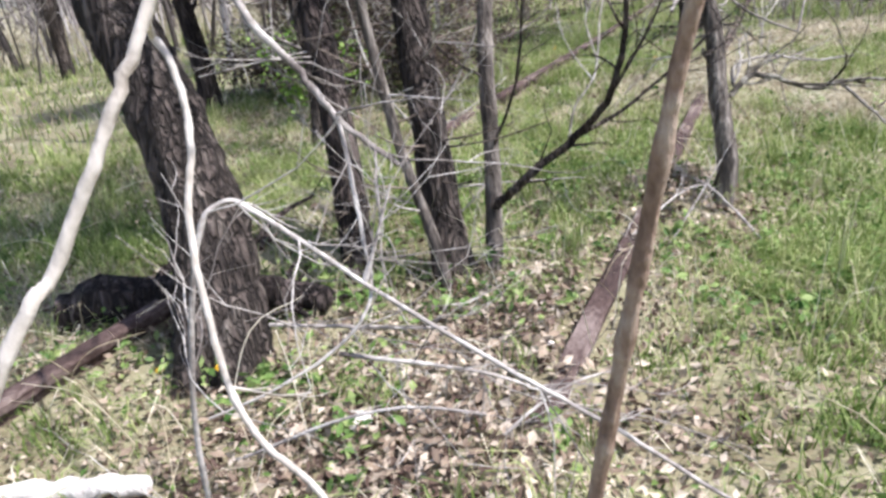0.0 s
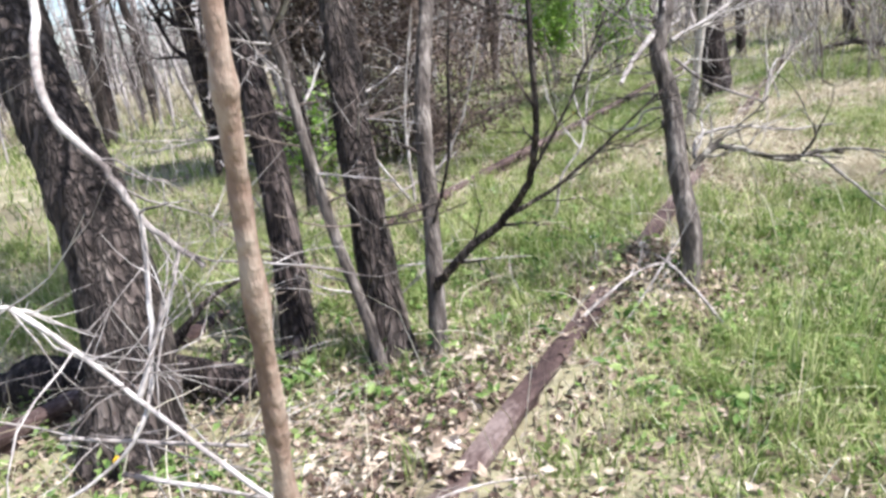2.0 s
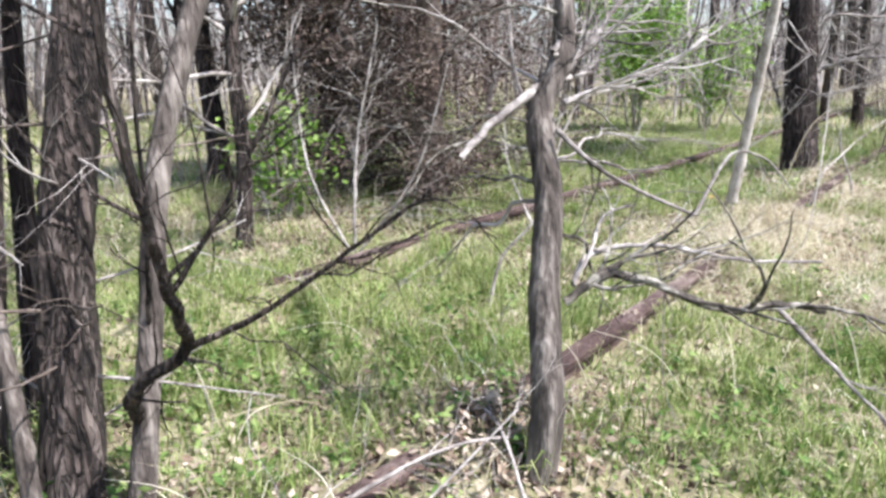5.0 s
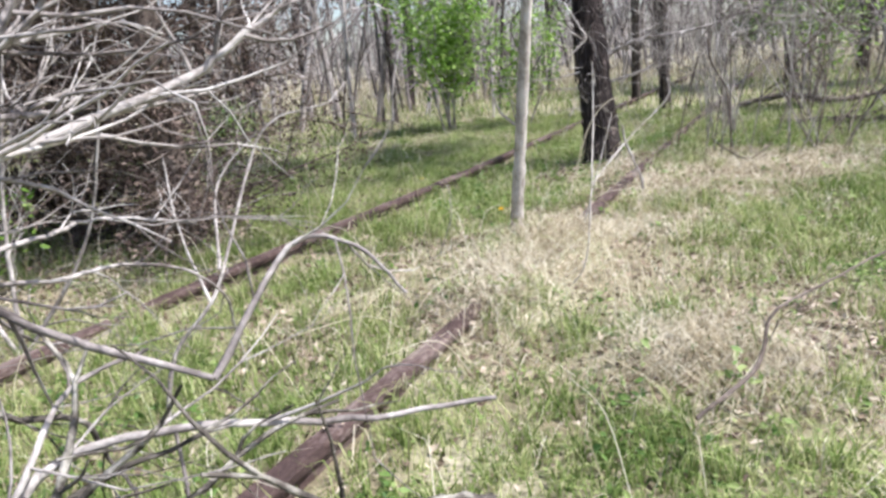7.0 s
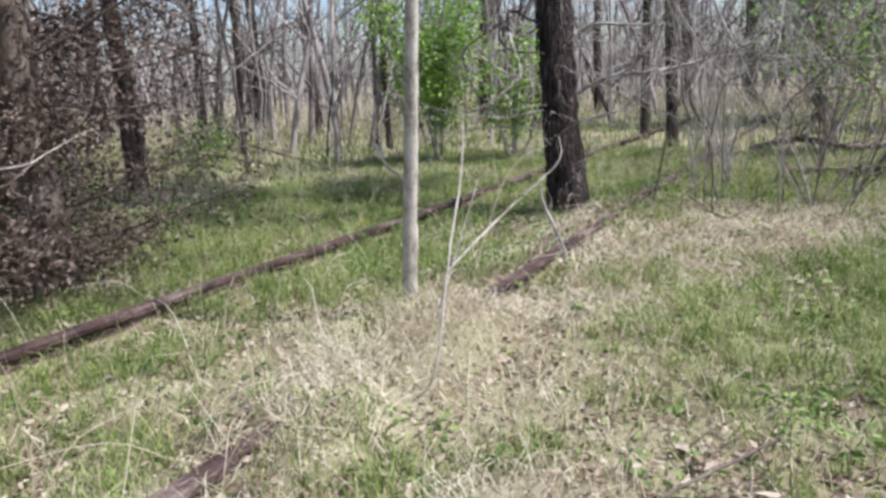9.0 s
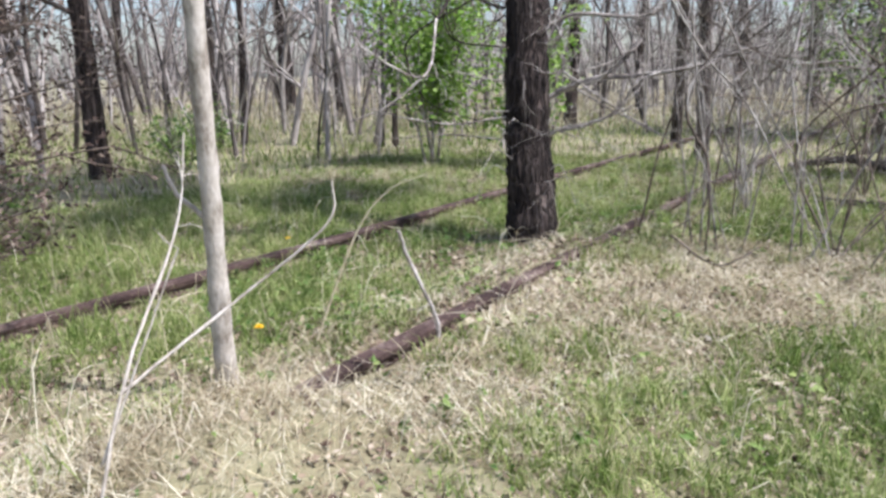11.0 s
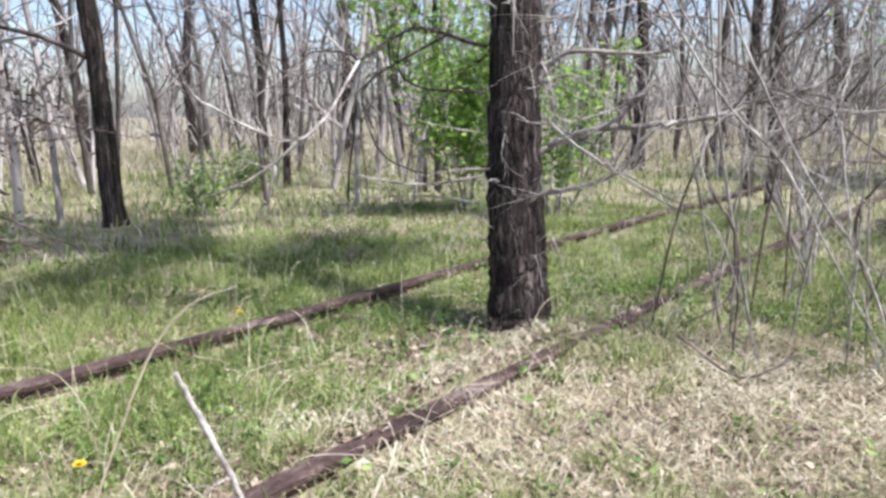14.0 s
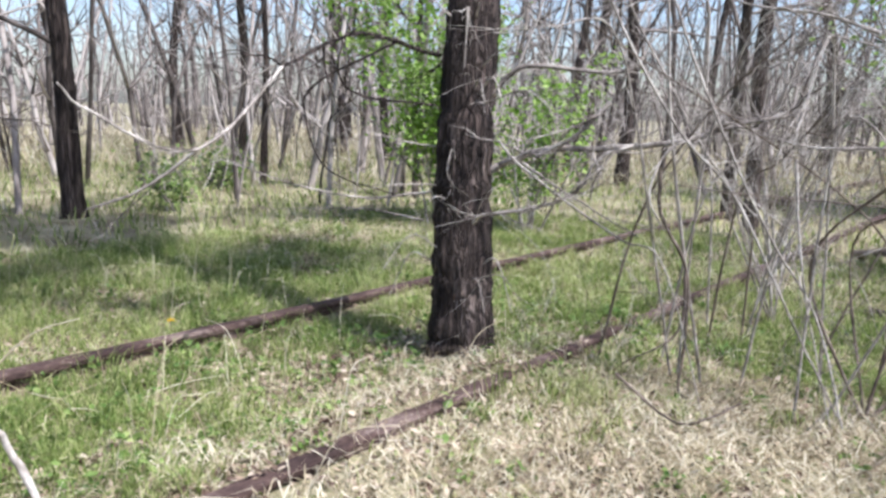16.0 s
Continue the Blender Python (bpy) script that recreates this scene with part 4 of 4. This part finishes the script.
rng = np.random.default_rng(500)
g = Geo()
n_made = 0
while n_made < 2300:
    a = radians(rng.uniform(-50, 110))
    d = 9 + 48 * rng.uniform(0, 1) ** 0.8
    x, y = 1.2 - d * math.sin(a), 3.0 + d * math.cos(a)
    if -2.6 < x < 0.9 and y < 24:
        continue
    if x > 2.0 and y < 13:
        continue
    n_made += 1
    h = rng.uniform(2.5, 9.5) if n_made % 2 else rng.uniform(1.2, 5.0)
    r = (rng.uniform(0.012, 0.055) if n_made % 2 else rng.uniform(0.006, 0.018)) * (1 + d / 50)
    p, dv = np.array([x, y, -0.05]), np.array([rng.normal(0, 0.12), rng.normal(0, 0.12), 1.0])
    pts = [p]
    for _ in range(6):
        dv = dv + rng.normal(0, 0.10, 3) * (1, 1, 0)
        dv /= np.linalg.norm(dv)
        pts.append(pts[-1] + dv * h / 6)
    tube(g, pts, r, r * 0.4, 5, rng, cap=False)
    for _ in range(9 if d < 32 else 5):
        k = rng.integers(1, 7)
        a2 = rng.uniform(0, 2 * np.pi)
        grow(g, pts[k], (math.cos(a2), math.sin(a2), rng.uniform(0.2, 1.2)), h * rng.uniform(0.12, 0.28), r * 0.45, 1 if d < 35 else 0, rng, 3, 3, 0.3, 0.2, segs=3)
tagged(part("far_wood", g, M_BARK_FAR), "dense leafless wood of thin grey stems", "wood", kind="stuff")
# unseen stems behind and beside the camera, added for reflections
g = Geo()
for _ in range(260):
    a = rng.uniform(0, 2 * np.pi)
    d = rng.uniform(16, 55)
    x, y = 1.2 + d * math.cos(a), 3 + d * math.sin(a)
    if y > 3 + 0.3 * abs(x) and x < 12:
        continue
    h = rng.uniform(6, 11)
    tube(g, curve([(x, y, -0.1), (x + rng.normal(0, 0.3), y + rng.normal(0, 0.3), h / 2), (x + rng.normal(0, 0.6), y, h)], 3), 0.12, 0.03, 6, rng)
    for _ in range(8):
        a2 = rng.uniform(0, 2 * np.pi)
        grow(g, (x, y, h * rng.uniform(0.3, 0.95)), (math.cos(a2), math.sin(a2), 0.6), 1.6, 0.03, 1, rng, 3, 3, 0.3, 0.2, segs=3)
tagged(part("far_wood", g, M_BARK_FAR), "unseen leafless wood added behind the camera for reflections", "wood", kind="stuff")


# ---- stones, flowers ----
def stone(x, y, s, seed, label):
    rng = np.random.default_rng(seed)
    bm = bmesh.new()
    bmesh.ops.create_icosphere(bm, subdivisions=3, radius=s)
    for v in bm.verts:
        v.co *= 1 + 0.28 * noise.noise(v.co * (1.6 / s) + Vector((seed, 0, 0)))
        v.co.z *= 0.5
        v.co.x *= 1.4
    me = bpy.data.meshes.new("stone")
    bm.to_mesh(me)
    bm.free()
    for p in me.polygons:
        p.use_smooth = True
    me.materials.append(M_STONE)
    ob = new("stone", me)
    ob.location = (x, y, float(ground_z(x, y)) + s * 0.25)
    ob.rotation_euler = (0, 0, rng.uniform(0, 3))
    return tagged(ob, label, "stone", "pale stones")


stone(-0.52, -0.02, 0.042, 3, "pale bleached stone on leaf litter")
stone(-0.1, 0.35, 0.025, 5, "small pale stone beside the rail")
stone(0.28, 6.1, 0.022, 7, "small pale stone in the straw")
stone(0.75, 6.0, 0.020, 8, "small pale stone in the straw")
stone(0.95, 6.6, 0.022, 9, "small pale stone in the straw")


def dandelion(x, y, h, seed, size=1.0):
    rng = np.random.default_rng(seed)
    z = float(ground_z(x, y))
    root = thing("flower", "yellow dandelion flower in the grass", "flower", "dandelions", (x, y, z - 0.005))
    g = Geo()
    tube(g, curve([(0, 0, 0), (0.006, 0.004, h * 0.6), (0.01, 0.0, h)], 4), 0.003, 0.0025, 6, rng)
    part("stem", g, M_FORB, root)
    g = Geo()
    for ring, (rr_, zz, n) in enumerate([(0.022 * size, 0.004, 18), (0.016 * size, 0.010, 14), (0.009 * size, 0.014, 9)]):
        for q in range(n):
            a = 2 * np.pi * q / n + ring
            ca, sa = math.cos(a), math.sin(a)
            o = np.array([0.01, 0, h])
            g.add([o, o + (ca * rr_ - sa * 0.003, sa * rr_ + ca * 0.003, zz), o + (ca * rr_ * 1.1, sa * rr_ * 1.1, zz * 0.9), o + (ca * rr_ + sa * 0.003, sa * rr_ - ca * 0.003, zz)], [[0, 1, 2, 3]])
    part("petals", g, M_YELLOW, root, "yellow petals", False)


for k, (x, y) in enumerate([(-1.2, -0.05), (-1.01, 0.0), (-0.56, 5.45), (-1.9, 6.9)]):
    dandelion(x, y, 0.07 + 0.02 * (k % 3), 600 + k, 0.6 if k < 2 else 0.9)


# ---- grass, straw and leaf litter ----
def bare_rail(x, y, rng):
    """True where steel stands clear of the soil, and now and then beside it."""
    d = np.minimum(np.abs(x), np.abs(x + 1.5))
    return (ground_z(x, y) < 0.10) & ((d < 0.036) | ((d < 0.09) & (rng.uniform(0, 1, len(x)) < 0.5)))


def scatter(n, box, rng, keep):
    x, y = rng.uniform(box[0], box[1], n), rng.uniform(box[2], box[3], n)
    m = rng.uniform(0, 1, n) < keep(x, y)
    m &= ~bare_rail(x, y, rng)
    return x[m], y[m]


def bump(x, y, cx, cy, s):
    return np.exp(-((x - cx) ** 2 + (y - cy) ** 2) / (2 * s * s))


def litter(x, y):
    """Bare patches where fallen leaves lie."""
    v = 1.1 * bump(x, y, -0.35, -0.1, 0.42) + 0.9 * bump(x, y, -0.2, 0.6, 0.28) + 1.0 * bump(x, y, 1.4, 3.95, 0.28) + 0.8 * bump(x, y, 0.92, 3.75, 0.22) + 0.75 * bump(x, y, -0.4, 7.1, 0.38) + 0.7 * bump(x, y, 0.5, 6.9, 0.3) + 0.6 * bump(x, y, 0.9, 1.75, 0.2) + 0.7 * bump(x, y, -2.8, 4.5, 0.8) + 0.9 * bump(x, y, 0.12, 1.66, 0.2) + 0.8 * bump(x, y, 0.92, 3.62, 0.2) + 0.7 * bump(x, y, 0.05, -0.5, 0.3) + 0.7 * bump(x, y, -1.5, 0.2, 0.4)
    return np.clip(v + np.clip(field(x, y, 2.1, 21) - 0.68, 0, 1) * 2.6, 0, 1)


def green(x, y):
    """How green the ground cover is."""
    v = np.clip(field(x, y, 1.1, 3.0) * 1.9 - 0.22, 0.14, 1) * (0.45 + 0.55 * field(x, y, 3.7, 6))
    v = v + 0.8 * bump(x, y, 0.76, 1.2, 0.3) + 0.35 * bump(x, y, 1.5, 5.9, 0.6) + 0.4 * bump(x, y, -2.8, 7.0, 1.3) + 0.7 * bump(x, y, -0.15, 8.7, 0.42) + 0.4 * bump(x, y, -0.75, 6.3, 0.35) + 0.35 * bump(x, y, -0.8, 2.6, 0.6) + 0.4 * bump(x, y, 0.35, 7.55, 0.25)
    v = v - 0.6 * bump(x, y, 0.05, 4.3, 0.3) - 0.5 * bump(x, y, 0.5, 6.4, 0.6) - 0.2 * bump(x, y, -0.9, 4.6, 0.4) - 0.35 * bump(x, y, 1.1, 7.3, 0.6) + 0.35 * bump(x, y, 0.4, 7.3, 0.22) + 0.35 * bump(x, y, 1.9, 6.8, 0.5) + 0.3 * bump(x, y, 0.35, 6.4, 0.15) - 0.4 * bump(x, y, 0.0, 5.0, 0.3)
    v = v - 0.5 * bump(x, y, -1.6, 0.15, 0.5) + 0.14 + 0.35 * bump(x, y, 0.8, 1.6, 0.7) - 0.15 * bump(x, y, 0.04, 4.3, 0.4)
    return np.clip(v * (1 - 0.8 * litter(x, y)), 0.02, 1)


def straw(x, y):
    return np.clip(0.95 - 0.85 * green(x, y), 0.08, 1) * (1 - 0.72 * litter(x, y)) * (0.35 + 0.65 * field(x, y, 2.9, 31)) + 0.5 * bump(x, y, 0.05, 4.3, 0.28)


def tufts(g, x, y, each, h, spread, lean, rng, w=(0.003, 0.006)):
    """Clumps of blades that lean outwards."""
    n = len(x)
    size = np.repeat(rng.uniform(0.55, 1.25, n), each)
    px, py = np.repeat(x, each) + rng.normal(0, spread, n * each) * size, np.repeat(y, each) + rng.normal(0, spread, n * each) * size
    m = ~bare_rail(px, py, rng)
    px, py, size = px[m], py[m], size[m]
    blades(g, px, py, rng.uniform(*h, len(px)) * size, rng.uniform(*w, len(px)), rng.uniform(*lean, len(px)), rng)


rng = np.random.default_rng(700)
NEAR = (-4.5, 3.6, -1.6, 12.5)
g = Geo()
x, y = scatter(300000, NEAR, rng, green)
blades(g, x, y, rng.uniform(0.02, 0.09, len(x)) * (0.7 + 0.7 * field(x, y, 0.8, 9)), rng.uniform(0.003, 0.007, len(x)), rng.uniform(0.2, 1.1, len(x)), rng)
x, y = scatter(16000, NEAR, rng, lambda x, y: green(x, y) * (0.25 + 0.75 * (field(x, y, 5.1, 2) > 0.42)))
tufts(g, x, y, 24, (0.06, 0.17), 0.028, (0.2, 1.3), rng)
x, y = scatter(2600, NEAR, rng, lambda x, y: np.clip(1.1 * bump(x, y, 0.78, 1.22, 0.24) + 0.15 * bump(x, y, 1.5, 5.9, 0.5) + 0.3 * bump(x, y, 2.2, 3.2, 0.8) + 0.25 * bump(x, y, 1.3, 8.6, 0.8) + 0.5 * bump(x, y, 0.38, 7.5, 0.2) + 0.3 * bump(x, y, -0.8, 6.2, 0.3), 0, 1))
tufts(g, x, y, 26, (0.14, 0.32), 0.035, (0.1, 0.8), rng)
tagged(part("grass", g, M_GRASS, smooth=False), "short yellow-green spring grass in tufts", "grass", kind="stuff")
g = Geo()
x, y = scatter(150000, NEAR, rng, straw)
blades(g, x, y, rng.uniform(0.03, 0.13, len(x)), rng.uniform(0.002, 0.005, len(x)), rng.uniform(0.6, 2.6, len(x)), rng)
x, y = scatter(17000, (-0.6, 0.75, 2.6, 6.0), rng, lambda x, y: np.exp(-((x - 0.06) / 0.17) ** 2 - ((y - 4.3) / 0.85) ** 4))
blades(g, x, y, rng.uniform(0.05, 0.15, len(x)), rng.uniform(0.002, 0.004, len(x)), rng.uniform(1.3, 2.6, len(x)), rng, ground_z(x, y) + rng.uniform(0, 0.03, len(x)))
x, y = scatter(3500, (0.6, 1.25, 3.2, 4.0), rng, lambda x, y: bump(x, y, 0.92, 3.62, 0.2))
blades(g, x, y, rng.uniform(0.05, 0.16, len(x)), rng.uniform(0.002, 0.004, len(x)), rng.uniform(1.2, 2.6, len(x)), rng, ground_z(x, y) + rng.uniform(0, 0.03, len(x)))
x, y = scatter(24000, (-0.5, 2.4, 5.2, 8.4), rng, lambda x, y: np.where(np.abs(x) < 0.13, 0.12, np.clip(0.9 - 0.8 * green(x, y), 0.05, 1)))
blades(g, x, y, rng.uniform(0.04, 0.12, len(x)), rng.uniform(0.003, 0.006, len(x)), rng.uniform(1.4, 2.6, len(x)), rng, ground_z(x, y) + rng.uniform(0, 0.012, len(x)))
x, y = scatter(2600, NEAR, rng, lambda x, y: 0.25 + 0.75 * field(x, y, 1.9, 2))
blades(g, x, y, rng.uniform(0.2, 0.5, len(x)), rng.uniform(0.002, 0.004, len(x)), rng.uniform(0.1, 0.9, len(x)), rng)
x, y = scatter(900, (-3.5, 2.6, -1.2, 10), rng, lambda x, y: 0.3 + 0.7 * field(x, y, 1.7, 12))
for q in range(len(x)):
    a, ln = rng.uniform(0, 2 * np.pi), rng.uniform(0.18, 0.6)
    fl = rng.uniform(0.3, 1.0)
    z = float(ground_z(x[q], y[q]))
    c, s_ = math.cos(a) * ln * fl, math.sin(a) * ln * fl
    tube(g, curve([(x[q], y[q], z - 0.01), (x[q] + c * 0.4, y[q] + s_ * 0.4, z + ln * (1.05 - fl) * 0.8 + 0.03), (x[q] + c, y[q] + s_, z + ln * (1.05 - fl) + 0.02)], 4), 0.0022, 0.0012, 4, rng)
tagged(part("dry_grass", g, M_STRAW, smooth=False), "matted dry straw and dead grass stems", "dry grass", kind="stuff")
g = Geo()
x, y = scatter(180000, NEAR, rng, lambda x, y: np.clip(0.24 + 0.9 * litter(x, y) + 0.25 * (1 - green(x, y)), 0.05, 1))
leaves(g, np.stack([x, y, ground_z(x, y) + rng.uniform(0.004, 0.03, len(x))], 1), rng.uniform(0.012, 0.045, len(x)), rng, 0.55, 0.55)
x, y = rng.uniform(-0.06, 0.06, 900), rng.uniform(-1.5, 10, 900)
k = field(x * 0, y, 2.7, 3) > 0.5
x, y = x[k], y[k]
leaves(g, np.stack([x, y, np.maximum(ground_z(x, y), np.where(np.abs(x) < 0.03, 0.108, 0.04)) + rng.uniform(0, 0.012, len(x))], 1), rng.uniform(0.015, 0.04, len(x)), rng, 0.8, 0.55)
x, y = scatter(26000, (-1.2, 0.9, -1.2, 2.2), rng, lambda x, y: np.clip(bump(x, y, -0.3, -0.15, 0.36) + bump(x, y, 0.1, 1.68, 0.2) + 0.8 * bump(x, y, -0.25, 0.6, 0.22), 0, 1))
leaves(g, np.stack([x, y, ground_z(x, y) + rng.uniform(0.004, 0.04, len(x))], 1), rng.uniform(0.02, 0.055, len(x)), rng, 0.5, 0.5)
x, y = scatter(5000, (-1.0, 2.2, 5.6, 8.6), rng, lambda x, y: 0.2 + 0.8 * (field(x, y, 3.3, 17) > 0.5))
leaves(g, np.stack([x, y, ground_z(x, y) + rng.uniform(0.015, 0.04, len(x))], 1), rng.uniform(0.025, 0.055, len(x)), rng, 0.6, 0.6)
x, y = scatter(260, (0.9, 1.9, 3.4, 4.5), rng, lambda x, y: bump(x, y, 1.4, 3.95, 0.25))
leaves(g, np.stack([x, y, ground_z(x, y) + rng.uniform(0.01, 0.035, len(x))], 1), rng.uniform(0.05, 0.10, len(x)), rng, 0.7, 0.6)
tagged(part("leaf_litter", g, M_LEAF_DEAD, smooth=False), "brown and bleached fallen leaves", "leaf litter", kind="stuff")
g = Geo()
x, y = scatter(8000, NEAR, rng, lambda x, y: np.clip(1.3 * bump(x, y, -0.75, 6.4, 0.5) + 0.9 * bump(x, y, 0.7, 1.7, 0.5) + 0.8 * bump(x, y, -0.1, 8.7, 0.5) + 1.0 * bump(x, y, 0.55, 1.0, 0.35) + 1.0 * bump(x, y, -0.75, 1.75, 0.4) + 0.8 * bump(x, y, 1.2, 3.3, 0.3) + 0.9 * bump(x, y, -0.8, 0.7, 0.35) + 0.9 * bump(x, y, -0.95, 0.3, 0.3) + 0.6 * bump(x, y, -1.0, 7.4, 0.4) + 0.7 * bump(x, y, -0.55, 0.65, 0.2) + 0.30 * (field(x, y, 2.6, 8) > 0.55), 0, 1))
px, py = np.repeat(x, 14), np.repeat(y, 14)
px, py = px + rng.normal(0, 0.03, len(px)), py + rng.normal(0, 0.03, len(py))
leaves(g, np.stack([px, py, ground_z(px, py) + np.repeat(rng.uniform(0.02, 0.12, len(x)), 14) * rng.uniform(0.2, 1.0, len(px))], 1), rng.uniform(0.015, 0.05, len(px)), rng, 0.5, 0.5)
x, y = scatter(60000, NEAR, rng, lambda x, y: 0.25 + 0.6 * green(x, y))
leaves(g, np.stack([x, y, ground_z(x, y) + rng.uniform(0.006, 0.035, len(x))], 1), rng.uniform(0.012, 0.03, len(x)), rng, 0.55, 0.6)
tagged(part("low_plants", g, M_FORB, smooth=False), "low green weeds among the litter", "weeds", kind="stuff")
g, gs = Geo(), Geo()
FAR = (-26, 13, -6, 34)
x, y = scatter(200000, FAR, rng, lambda x, y: np.where((x > -4.4) & (x < 3.5) & (y < 12.4) & (y > -1.5), 0, np.clip(1.3 - np.hypot(x - 1, y - 4) / 26, 0.1, 1)) * (0.3 + 0.7 * field(x, y, 0.7, 4)))
blades(g, x, y, rng.uniform(0.07, 0.24, len(x)), rng.uniform(0.008, 0.02, len(x)), rng.uniform(0.2, 1.1, len(x)), rng)
tagged(part("far_grass", g, M_GRASS, smooth=False), "green grass under the trees", "grass", kind="stuff")
x, y = scatter(95000, FAR, rng, lambda x, y: np.where((x > -4.4) & (x < 3.5) & (y < 12.4) & (y > -1.5), 0, np.clip(0.15 + np.hypot(x - 1, y - 4) / 30, 0.1, 1)) * (0.2 + 0.8 * field(x, y, 0.6, 14)))
blades(gs, x, y, rng.uniform(0.06, 0.2, len(x)) * (1 + 2.5 * (np.hypot(x - 1, y - 4) > 13)), rng.uniform(0.008, 0.02, len(x)), rng.uniform(0.3, 1.4, len(x)), rng)
tagged(part("far_dry_grass", gs, M_STRAW, smooth=False), "dry straw-coloured grass and stalks under the trees", "dry grass", kind="stuff")
